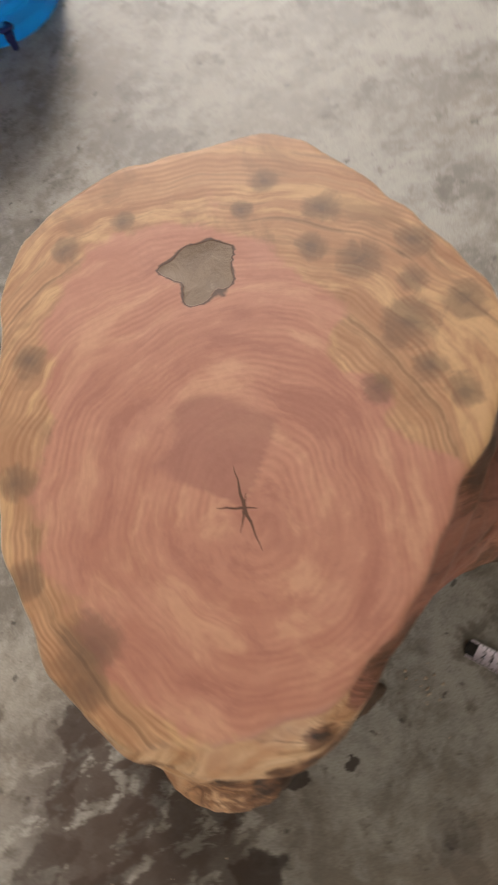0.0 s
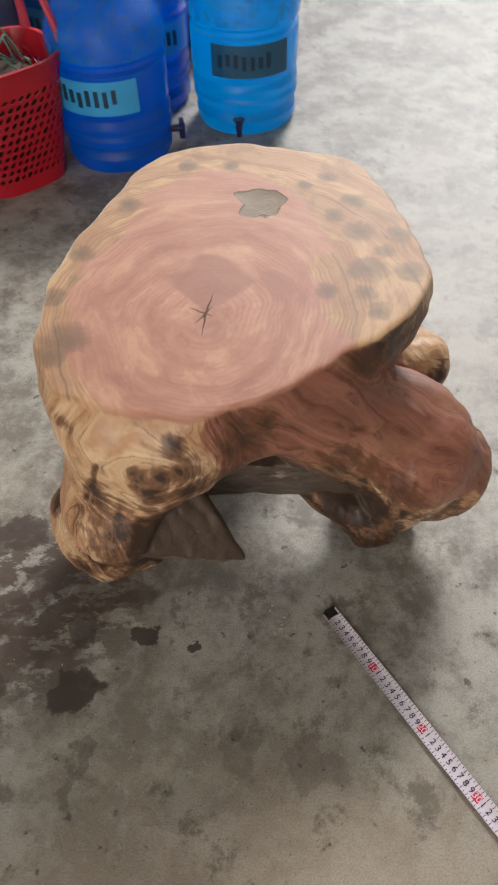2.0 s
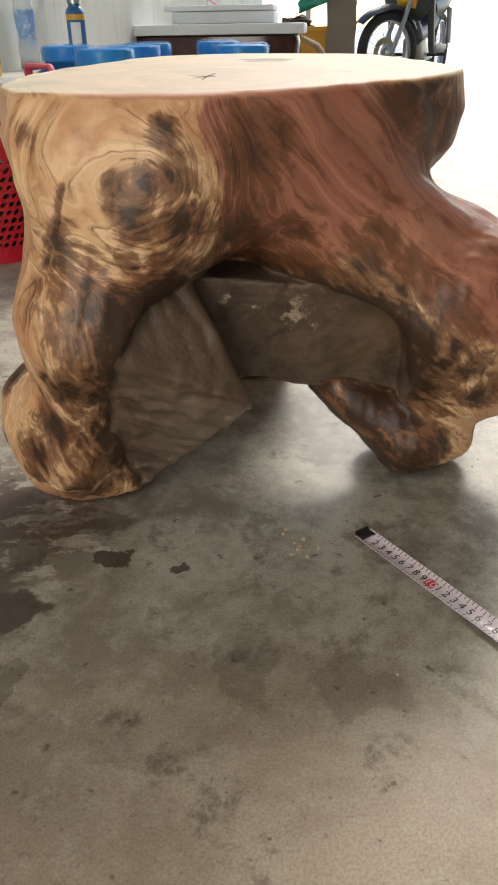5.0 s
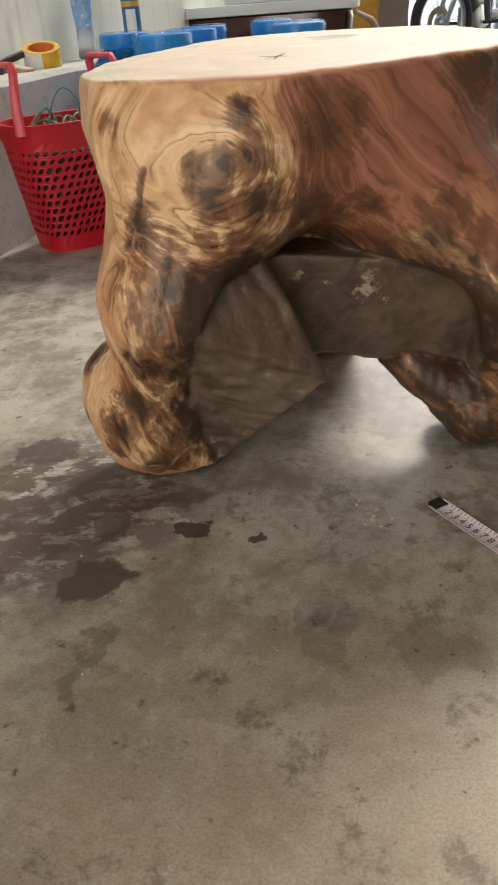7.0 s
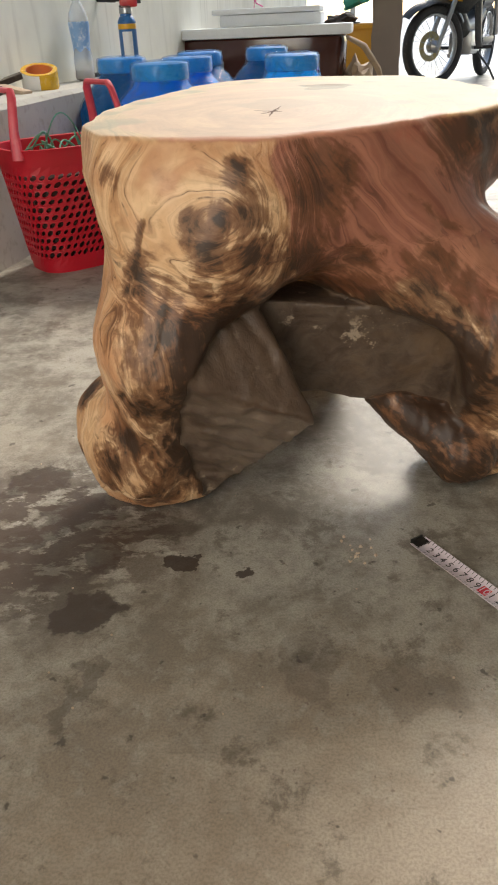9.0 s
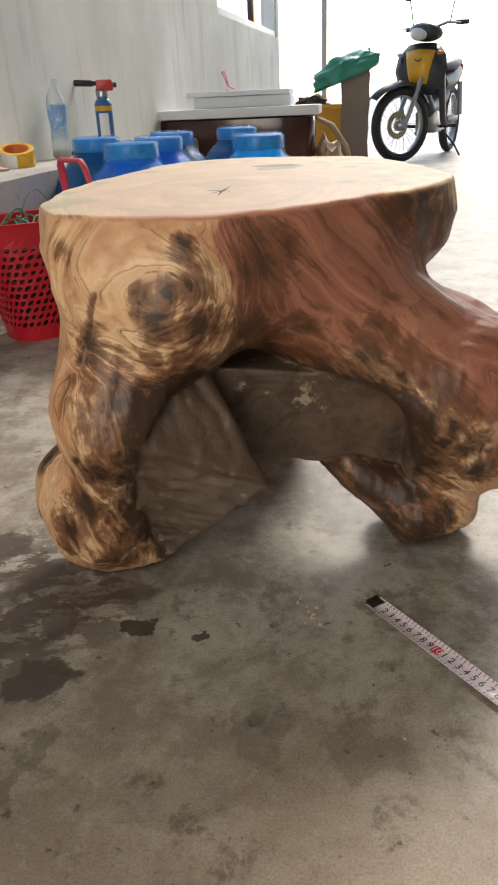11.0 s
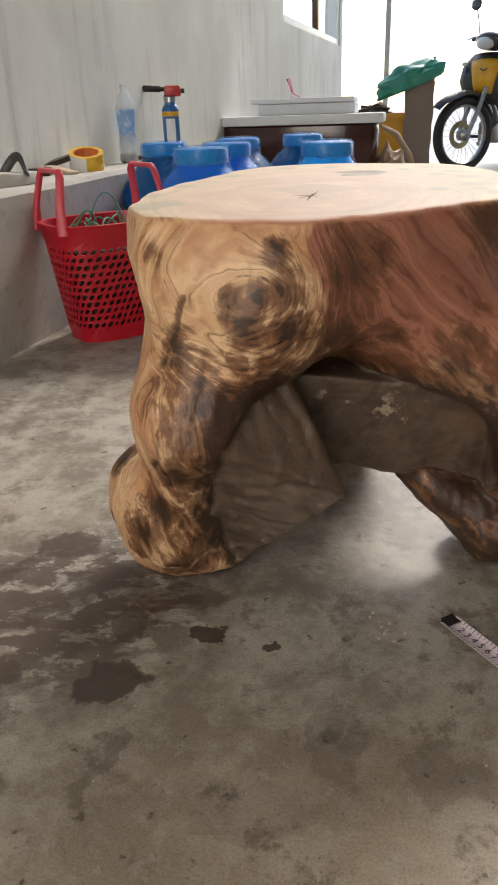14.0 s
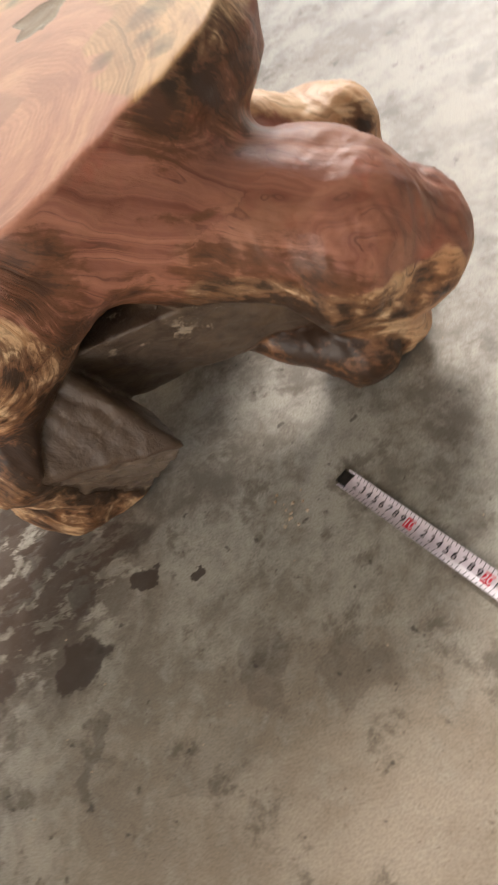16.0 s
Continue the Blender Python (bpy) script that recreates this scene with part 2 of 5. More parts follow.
    b.inputs["Sheen Tint"].default_value = (0.94, 0.96, 0.80, 1.0)
    hgt = calc(t, "MULTIPLY_ADD", calc(t, "ADD", calc(t, "MULTIPLY", grain, 0.7), calc(t, "MULTIPLY", streak, 0.8)), calc(t, "MULTIPLY", 0.5, calc(t, "SUBTRACT", 1.0, top)), calc(t, "MULTIPLY", fine, 0.12))
    hgt = calc(t, "ADD", hgt, calc(t, "MULTIPLY", gmask, calc(t, "MULTIPLY", gn, 1.3)))
    relief(t, b, hgt, 0.55, 0.0035)
    return m


STAINS = [  # x, y, half width, half depth, turn, strength: wet patches on the floor
    (-0.238, 0.113, 0.045, 0.035, 30, 0.9), (-0.285, 0.06, 0.05, 0.018, 40, 0.8), (-0.165, 0.035, 0.06, 0.03, -10, 0.75),
    (-0.225, -0.025, 0.075, 0.02, 40, 0.7), (-0.30, -0.075, 0.035, 0.03, 0, 0.9), (-0.124, -0.146, 0.042, 0.030, 10, 1.0),
    (-0.275, -0.14, 0.06, 0.02, 0, 0.8), (-0.035, -0.068, 0.017, 0.018, 0, 1.0), (0.042, -0.094, 0.012, 0.008, 30, 1.0),
    (-0.12, -0.055, 0.022, 0.03, 20, 0.8), (-0.08, 0.0, 0.07, 0.03, 0, 0.6), (-0.36, -0.02, 0.06, 0.03, 30, 0.7),
    (0.10, -0.22, 0.03, 0.05, 0, 0.32), (0.20, -0.26, 0.05, 0.03, 0, 0.28), (0.03, -0.30, 0.05, 0.03, 0, 0.22), (-0.11, -0.25, 0.014, 0.05, -20, 0.45)]


def concrete_floor():
    m, t, b = shader("floor_concrete", 0.5, 0.0, 0.38)
    v = coords(t)
    big, mid = fuzz(t, v, 1.1, 4, 0.6, 0.6), fuzz(t, v, 6.5, 9, 0.74, 0.1)
    small, grit = fuzz(t, v, 30.0, 7, 0.74, 0.4), fuzz(t, v, 420.0, 4, 0.65)
    c = blend(t, ramp(t, mid, 0.40, 0.60), (0.185, 0.166, 0.141), (0.425, 0.405, 0.36))
    c = blend(t, calc(t, "MULTIPLY", ramp(t, big, 0.42, 0.66), 0.45), c, (0.34, 0.28, 0.215))
    c = blend(t, calc(t, "MULTIPLY", ramp(t, small, 0.50, 0.68), 0.5), c, (0.48, 0.45, 0.40))
    # tan grit at the front, with the warm light there put into the colour
    q = t.nodes.new("ShaderNodeMapping")
    q.vector_type = "TEXTURE"
    t.links.new(v, q.inputs[0])
    q.inputs["Location"].default_value, q.inputs["Scale"].default_value = (0.12, -0.60, 0), (0.55, 0.42, 1.0)
    dust_light = calc(t, "SUBTRACT", 1.0, ramp(t, calc(t, "ADD", vcalc(t, "LENGTH", q.outputs[0], out=1), calc(t, "MULTIPLY", calc(t, "SUBTRACT", small, 0.5), 0.9)), 0.45, 1.1))
    c = blend(t, calc(t, "MULTIPLY", dust_light, 0.5), c, blend(t, fuzz(t, v, 60.0, 5, 0.7), (0.42, 0.315, 0.240), (0.60, 0.485, 0.380)))
    c = blend(t, calc(t, "MULTIPLY", ramp(t, fuzz(t, v, 12.0, 8, 0.76, 0.15), 0.53, 0.64), 0.7), c, (0.12, 0.10, 0.078))
    c = blend(t, calc(t, "MULTIPLY", ramp(t, fuzz(t, v, 48.0, 3, 0.55), 0.66, 0.72), 0.75), c, (0.06, 0.05, 0.044))
    c = blend(t, calc(t, "MULTIPLY", calc(t, "MULTIPLY", ramp(t, fuzz(t, v, 150.0, 3, 0.6), 0.60, 0.70), ramp(t, small, 0.40, 0.62)), 0.6), c, (0.15, 0.095, 0.070))
    c = blend(t, calc(t, "MULTIPLY", ramp(t, grit, 0.38, 0.66), 0.34), c, (0.10, 0.082, 0.066))
    wob = vcalc(t, "MULTIPLY", vcalc(t, "SUBTRACT", fuzz(t, v, 26.0, 4, 0.6, 0, 1), (0.5, 0.5, 0.5)), (0.075, 0.075, 0.0))
    pv = vcalc(t, "ADD", v, wob)
    wet = 0.0
    for x, y, rx, ry, turn, s in STAINS:
        q = t.nodes.new("ShaderNodeMapping")
        q.vector_type = "TEXTURE"
        t.links.new(pv, q.inputs[0])
        q.inputs["Location"].default_value, q.inputs["Rotation"].default_value = (x, y, 0), (0, 0, radians(turn))
        q.inputs["Scale"].default_value = (rx, ry, 1.0)
        spot = calc(t, "MULTIPLY", calc(t, "SUBTRACT", 1.0, ramp(t, vcalc(t, "LENGTH", q.outputs[0], out=1), 0.84, 1.04)), s)
        wet = calc(t, "MAXIMUM", wet, spot)
    c = blend(t, calc(t, "MULTIPLY", wet, 0.88), c, (0.05, 0.036, 0.030))
    q = t.nodes.new("ShaderNodeMapping")
    q.vector_type = "TEXTURE"
    t.links.new(pv, q.inputs[0])
    q.inputs["Location"].default_value, q.inputs["Scale"].default_value = (-0.21, -0.01, 0), (0.23, 0.21, 1.0)
    damp = calc(t, "SUBTRACT", 1.0, ramp(t, vcalc(t, "LENGTH", q.outputs[0], out=1), 0.35, 1.1))
    c = blend(t, calc(t, "MULTIPLY", calc(t, "MULTIPLY", damp, ramp(t, fuzz(t, scaled(t, v, (1.0, 2.0, 1.0), rot=(0, 0, 35)), 13.0, 6, 0.7, 0.2), 0.43, 0.50)), 0.86), c, (0.066, 0.042, 0.032))
    plug(t, c, b.inputs["Base Color"])
    r = calc(t, "MULTIPLY_ADD", small, 0.22, calc(t, "MULTIPLY_ADD", mid, 0.3, 0.22))
    plug(t, calc(t, "SUBTRACT", r, calc(t, "MULTIPLY", wet, 0.12)), b.inputs["Roughness"])
    relief(t, b, calc(t, "MULTIPLY_ADD", grit, 0.03, calc(t, "ADD", small, mid)), 0.18, 0.003)
    return m


def plaster():
    m, t, b = shader("wall_plaster", 0.85, 0.0, 0.25)
    v = coords(t)
    streak = fuzz(t, scaled(t, v, (9, 9, 0.9)), 1.0, 5, 0.6, 0.4)
    blot = fuzz(t, v, 1.6, 5, 0.6)
    c = blend(t, ramp(t, blot, 0.3, 0.7), (0.60, 0.60, 0.54), (0.76, 0.765, 0.70))
    c = blend(t, calc(t, "MULTIPLY", ramp(t, streak, 0.46, 0.68), 0.6), c, (0.70, 0.705, 0.66))
    c = blend(t, calc(t, "MULTIPLY", ramp(t, fuzz(t, scaled(t, v, (14, 14, 1.6), (3, 1, 2)), 1.0, 4), 0.52, 0.72), 0.55), c, (0.43, 0.43, 0.39))
    fine = fuzz(t, v, 90.0, 5, 0.6)
    c = blend(t, calc(t, "MULTIPLY", ramp(t, fine, 0.62, 0.74), 0.35), c, (0.70, 0.70, 0.67))
    plug(t, c, b.inputs["Base Color"])
    relief(t, b, calc(t, "ADD", fine, calc(t, "MULTIPLY", blot, 3.0)), 0.22, 0.003)
    return m


def blue_plastic(name, deep, glow):
    """Translucent bottle plastic with water behind it."""
    m, t, b = shader(name, 0.09, 0.0, 0.6)
    v = coords(t)
    n = fuzz(t, v, 9.0, 3, 0.5, 0.4)
    plug(t, blend(t, n, deep, tuple(min(1, c * 1.35) for c in deep)), b.inputs["Base Color"])
    film = fuzz(t, scaled(t, v, (30, 30, 8)), 1.0, 4, 0.6, 1.0)
    relief(t, b, film, 0.5, 0.008)
    b.inputs["Coat Weight"].default_value, b.inputs["Coat Roughness"].default_value = 1.0, 0.06
    wrinkle = t.nodes.new("ShaderNodeBump")
    wrinkle.inputs["Strength"].default_value, wrinkle.inputs["Distance"].default_value = 0.8, 0.012
    plug(t, fuzz(t, scaled(t, v, (22, 22, 14)), 1.0, 5, 0.6, 1.5), wrinkle.inputs["Height"])
    t.links.new(wrinkle.outputs[0], b.inputs["Coat Normal"])
    trans = t.nodes.new("ShaderNodeBsdfTranslucent")
    plug(t, glow, trans.inputs["Color"])
    mix = t.nodes.new("ShaderNodeMixShader")
    mix.inputs[0].default_value = 0.68
    out = t.nodes["Material Output"]
    t.links.new(b.outputs[0], mix.inputs[1])
    t.links.new(trans.outputs[0], mix.inputs[2])
    t.links.new(mix.outputs[0], out.inputs[0])
    return m


WOOD = wood_material()
FLOOR = concrete_floor()
PLASTER = plaster()
CEMENT = plain("ledge_cement", (0.45, 0.44, 0.41), 0.85, spec=0.25, vary=0.25, scale=9, bump=0.4, dirt=0.5)
BLUE_DEEP = blue_plastic("bottle_plastic_deep", (0.0, 0.13, 0.52), (0.0, 0.40, 1.0))
# brighter copy of the bottle blue: light from behind is put into the colour
BLUE_BACKLIT = blue_plastic("bottle_plastic_backlit", (0.001, 0.24, 0.82), (0.0, 0.68, 1.0))
BLUE_DARK = blue_plastic("bottle_plastic_dark", (0.004, 0.075, 0.19), (0.0, 0.16, 0.40))
FILM, film_tree, film_bsdf = shader("clear_film", 0.06, 0.0, 0.6)
film_bsdf.inputs["Base Color"].default_value = (0.005, 0.30, 0.80, 1.0)
relief(film_tree, film_bsdf, fuzz(film_tree, coords(film_tree), 55.0, 4, 0.6, 2.0), 0.9, 0.008)
film_see = film_tree.nodes.new("ShaderNodeBsdfTransparent")
film_mix = film_tree.nodes.new("ShaderNodeMixShader")
plug(film_tree, calc(film_tree, "MULTIPLY_ADD", ramp(film_tree, fuzz(film_tree, coords(film_tree), 26.0, 5, 0.65, 1.5), 0.45, 0.62), 0.30, 0.14), film_mix.inputs[0])
film_tree.links.new(film_see.outputs[0], film_mix.inputs[1])
film_tree.links.new(film_bsdf.outputs[0], film_mix.inputs[2])
film_tree.links.new(film_mix.outputs[0], film_tree.nodes["Material Output"].inputs[0])
CAP_BLUE = plain("cap_plastic", (0.010, 0.24, 0.62), 0.3, dirt=0.05, bump=0.2)
LABEL_CYAN = plain("label_cyan", (0.04, 0.36, 0.72), 0.4, dirt=0.1)
LABEL_DARK = plain("label_dark", (0.015, 0.10, 0.20), 0.4, dirt=0.1)
CRACK = plain("crack_dark", (0.14, 0.068, 0.045), 0.8, dirt=0.0)
INK = plain("label_ink", (0.01, 0.035, 0.07), 0.5, dirt=0.0)
TAP_NAVY = plain("tap_plastic", (0.015, 0.02, 0.10), 0.35, dirt=0.05)
RED_PLASTIC = plain("basket_plastic", (0.46, 0.008, 0.022), 0.38, vary=0.25, scale=6, dirt=0.2, grime=(0.16, 0.05, 0.04))
PINK_PLASTIC = plain("basket_handle_plastic", (0.58, 0.06, 0.09), 0.4, vary=0.2, dirt=0.2, grime=(0.55, 0.25, 0.25))
FOAM = plain("white_foam", (0.74, 0.77, 0.80), 0.8, spec=0.2, vary=0.06, scale=40, dirt=0.1)
LACQUER = plain("dark_lacquered_wood", (0.055, 0.014, 0.010), 0.16, vary=0.5, scale=5, dirt=0.1, grime=(0.14, 0.04, 0.03))
RAW_ROOT = plain("raw_root_wood", (0.42, 0.31, 0.21), 0.7, vary=0.5, scale=14, bump=0.8, dirt=0.5)
CARD = plain("grey_board", (0.24, 0.19, 0.16), 0.8, vary=0.2, scale=7, dirt=0.3)
GREEN_BAG = plain("green_bag", (0.02, 0.26, 0.20), 0.4, vary=0.3, bump=0.5)
YELLOW_CRATE = plain("yellow_crate_plastic", (0.62, 0.30, 0.015), 0.45, vary=0.1)
RUBBER = plain("rubber", (0.022, 0.022, 0.024), 0.75, dirt=0.5, grime=(0.12, 0.11, 0.10))
STEEL = plain("steel", (0.42, 0.43, 0.44), 0.32, 1.0, dirt=0.2)
DARK_PLASTIC = plain("dark_plastic", (0.028, 0.032, 0.036), 0.4, dirt=0.3)
YELLOW_PAINT = plain("yellow_paint", (0.70, 0.36, 0.02), 0.3, dirt=0.1)
WHITE_PAINT = plain("white_paint", (0.78, 0.78, 0.76), 0.4, vary=0.05, dirt=0.15)
GALVANISED = plain("post_paint", (0.42, 0.42, 0.40), 0.5, dirt=0.3)
CEILING = plain("ceiling_board", (0.52, 0.52, 0.50), 0.8, vary=0.08, scale=3)
GROUND = plain("outside_ground", (0.62, 0.60, 0.56), 0.9, vary=0.2, scale=1.5, spec=0.2)
CLEAR = shader("clear_plastic", 0.08)[0]
CLEAR.node_tree.nodes["Principled BSDF"].inputs["Transmission Weight"].default_value = 0.6
CLEAR.node_tree.nodes["Principled BSDF"].inputs["Base Color"].default_value = (0.86, 0.9, 0.93, 1)
CLEAR.node_tree.nodes["Principled BSDF"].inputs["IOR"].default_value = 1.15


# ---- building helpers ----
def mesh_of(name, bm, material, smooth=True):
    me = bpy.data.meshes.new(name)
    bm.normal_update()
    bm.to_mesh(me)
    bm.free()
    me.materials.append(material)
    if smooth:
        me.shade_smooth()
        me.set_sharp_from_angle(angle=radians(38))
    return me


def part(name, bm, material, parent=None, label="", smooth=True):
    ob = new(name, mesh_of(name, bm, material, smooth))
    if parent:
        ob.parent = parent
    if label:
        ob["label"] = label
    return ob


def thing(name, m, label, category, group="", kind=""):
    ob = new(name)
    ob.empty_display_size = 0.05
    ob.matrix_world = m
    return tagged(ob, label, category, group, kind)


def box(size, at=(0, 0, 0), bevel=0.004, rot=(0, 0, 0), bm=None):
    bm = bm or bmesh.new()
    m = pose(*at, *rot) @ Matrix.Diagonal((*size, 1))
    made = bmesh.ops.create_cube(bm, size=1.0, matrix=m)["verts"]
    if bevel:
        edges = list({e for v in made for e in v.link_edges})
        bmesh.ops.bevel(bm, geom=edges, offset=bevel, segments=2, profile=0.6, affect="EDGES", clamp_overlap=True)
    return bm


def lathe(profile, steps=40, wobble=None, bm=None, at=(0, 0, 0), cap=True):
    """Turns (radius, z) pairs round z."""
    bm = bm or bmesh.new()
    rows = []
    for r, z in profile:
        ring = []
        for i in range(steps):
            a = 2 * math.pi * i / steps
            k = wobble(a, z) if wobble else 1.0
            ring.append(bm.verts.new((at[0] + r * k * math.cos(a), at[1] + r * k * math.sin(a), at[2] + z)))
        rows.append(ring)
    for lo, hi in zip(rows, rows[1:]):
        for i in range(steps):
            bm.faces.new((lo[i], lo[(i + 1) % steps], hi[(i + 1) % steps], hi[i]))
    if cap:
        bm.faces.new(list(reversed(rows[0])))
        bm.faces.new(rows[-1])
    return bm


def tube(points, radius, steps=8, closed=False, bm=None, flat=1.0):
    """A round or flattened bar along a line of points."""
    bm = bm or bmesh.new()
    pts = [Vector(p) for p in points]
    n = len(pts)
    rings, up = [], Vector((0, 0, 1))
    for i, p in enumerate(pts):
        a, c = (pts[(i - 1) % n], pts[(i + 1) % n]) if closed else (pts[max(i - 1, 0)], pts[min(i + 1, n - 1)])
        d = (c - a).normalized()
        side = d.cross(up)
        if side.length < 0.1:
            side = d.cross(Vector((0, 1, 0)))
        side.normalize()
        top = side.cross(d).normalized()
        r = radius[i] if isinstance(radius, (list, tuple)) else radius
        rings.append([bm.verts.new(p + side * r * math.cos(2 * math.pi * k / steps) + top * r * flat * math.sin(2 * math.pi * k / steps)) for k in range(steps)])
    for i in range(n if closed else n - 1):
        lo, hi = rings[i], rings[(i + 1) % n]
        for k in range(steps):
            bm.faces.new((lo[k], lo[(k + 1) % steps], hi[(k + 1) % steps], hi[k]))
    if not closed:
        bm.faces.new(list(reversed(rings[0])))
        bm.faces.new(rings[-1])
    return bm


def arc(p, q, lift, n=12):
    """Points of a bow from p to q with its middle raised by the vector lift."""
    p, q, lift = Vector(p), Vector(q), Vector(lift)
    return [p.lerp(q, i / n) + lift * math.sin(math.pi * i / n) for i in range(n + 1)]


# ---- the large structure ----
WALL_TURN = math.degrees(math.atan(WALL_SLOPE))
WALL_DIR = Vector((math.sin(radians(WALL_TURN)), math.cos(radians(WALL_TURN)), 0))
WALL_OUT = Vector((-WALL_DIR.y, WALL_DIR.x, 0))


def wall_point(y, off=0.0, z=0.0):
    """A place on the side wall at y, off metres into the wall."""
    return Vector((wall_x(y), y, z)) + WALL_OUT * off


def slab(name, corners, z0, z1, material, label, kind="structure", parent=None):
    """An upright block over a plan polygon (counter-clockwise)."""
    bm = bmesh.new()
    lo = [bm.verts.new((x, y, z0)) for x, y in corners]
    hi = [bm.verts.new((x, y, z1)) for x, y in corners]
    n = len(lo)
    for i in range(n):
        bm.faces.new((lo[i], lo[(i + 1) % n], hi[(i + 1) % n], hi[i]))
    bm.faces.new(list(reversed(lo)))
    bm.faces.new(hi)
    bmesh.ops.recalc_face_normals(bm, faces=bm.faces)
    ob = part(name, bm, material, parent, smooth=False)
    return tagged(ob, label, "", "", kind) if not parent else ob


def ground_sheet():
    bm = bmesh.new()
    bmesh.ops.create_grid(bm, x_segments=1, y_segments=1, size=400)
    for v in bm.verts:
        v.co.z = -0.03
    return tagged(part("ground", bm, GROUND, smooth=False), "pale sunlit bare ground outside the shed", kind="structure")


def floor_slab():
    bm = bmesh.new()
    n = 24
    bmesh.ops.create_grid(bm, x_segments=n, y_segments=n, size=1, matrix=Matrix.Translation((1.4, 2.2, 0)) @ Matrix.Diagonal((4.4, 6.6, 1, 1)))
    ret = bmesh.ops.extrude_face_region(bm, geom=list(bm.faces))
    for v in [g for g in ret["geom"] if isinstance(g, bmesh.types.BMVert)]:
        v.co.z = -0.12
    bmesh.ops.recalc_face_normals(bm, faces=bm.faces)
    return tagged(part("floor", bm, FLOOR, smooth=False), "worn grey concrete floor with wet stains", kind="structure")


def side_wall():
    """The plastered wall with its window hole, in four blocks."""
    y0, y1, top = -4.2, 7.05, 4.0
    a, b, z0, z1 = 4.72, 6.93, 1.04, 2.0
    wall = tagged(new("wall_west"), "grey cement-plastered wall with pale streaks", kind="structure")
    for ya, yb, za, zb in ((y0, a, -0.1, top), (b, y1, -0.1, top), (a, b, -0.1, z0), (a, b, z1, top)):
        p, q = wall_point(ya), wall_point(yb)
        r, s = wall_point(yb, 0.14), wall_point(ya, 0.14)
        slab("wall_block", [p.to_2d(), q.to_2d(), r.to_2d(), s.to_2d()], za, zb, PLASTER, "", parent=wall)
    win = tagged(new("window_1"), "open wooden casement window in the plastered wall, bleached by daylight", kind="structure")
    frame_bm = bmesh.new()
    for (ya, yb, za, zb) in ((a, b, z0, z0 + 0.05), (a, b, z1 - 0.05, z1), (a, a + 0.06, z0 + 0.05, z1 - 0.05), (b - 0.06, b, z0 + 0.05, z1 - 0.05)):
        c = (wall_point(ya, 0.06) + wall_point(yb, 0.06)) / 2
        ln = (wall_point(yb) - wall_point(ya)).length
        box((0.09, ln, zb - za), (c.x, c.y, (za + zb) / 2), 0.004, (0, 0, -WALL_TURN), frame_bm)
    part("window_frame", frame_bm, WHITE_PAINT, win, "white-painted frame")
    c = wall_point(6.1, 0.06)
    part("mullion", box((0.05, 0.09, z1 - z0 - 0.1), (c.x, c.y, (z0 + z1) / 2), 0.004, (0, 0, -WALL_TURN)), LACQUER, win, "dark wooden mullion")
    return wall


def ledge():
    ys, ye, depth = -2.4, 6.9, 0.19
    bm = bmesh.new()
    rows = []
    n = 60
    for i in range(n + 1):
        y = ys + (ye - ys) * i / n
        wob = 0.006 * noise.noise((0, y * 3, 0))
        p, q = wall_point(y, -depth + wob), wall_point(y, -0.003)
        zt = 0.37 + 0.005 * noise.noise((5, y * 4, 0))
        rows.append([bm.verts.new((p.x, p.y, 0)), bm.verts.new((p.x, p.y, zt - 0.012)), bm.verts.new((*(p + WALL_OUT * 0.012).to_2d(), zt)), bm.verts.new((q.x, q.y, zt)), bm.verts.new((q.x, q.y, 0))])
    for lo, hi in zip(rows, rows[1:]):
        for k in range(5):
            bm.faces.new((lo[k], lo[(k + 1) % 5], hi[(k + 1) % 5], hi[k]))
    bm.faces.new(rows[0])
    bm.faces.new(list(reversed(rows[-1])))
    bmesh.ops.recalc_face_normals(bm, faces=bm.faces)
    return tagged(part("ledge", bm, CEMENT), "low rough cement ledge along the wall", kind="structure")


ground_sheet()
floor_slab()
side_wall()
ledge()
# unseen south wall, made up with a gap for the fill lamp
slab("wall_south", [(-2.4, -2.75), (-1.72, -2.75), (-1.72, -2.6), (-2.4, -2.6)], -0.1, 4.0, PLASTER, "unseen grey plastered wall beside the gap for the fill lamp")
slab("wall_south_east", [(0.0, -2.75), (5.8, -2.75), (5.8, -2.6), (0.0, -2.6)], -0.1, 4.0, PLASTER, "unseen grey plastered wall beside the gap for the fill lamp")
slab("wall_south_lintel", [(-1.72, -2.75), (0.0, -2.75), (0.0, -2.6), (-1.72, -2.6)], 2.95, 4.0, PLASTER, "unseen grey plastered wall above the gap for the fill lamp")
# unseen wall and ceiling added to shape the daylight; ceiling edge tuned for it
slab("wall_east", [(4.6, -4.05), (4.75, -4.05), (4.75, 7.2), (4.6, 7.2)], -0.1, 4.0, PLASTER, "plain grey plastered wall added out of view")
slab("ceiling", [(-2.4, -4.3), (5.8, -4.3), (5.8, 3.6), (-2.4, 3.6)], 4.0, 4.1, CEILING, "plain pale ceiling boards added out of view, cut short for the sun")
post = box((0.05, 0.05, 4.0), (1.045, 8.0, 1.97), 0.003)
tagged(part("post", post, GALVANISED), "slim grey metal post of the porch", "post", kind="structure")


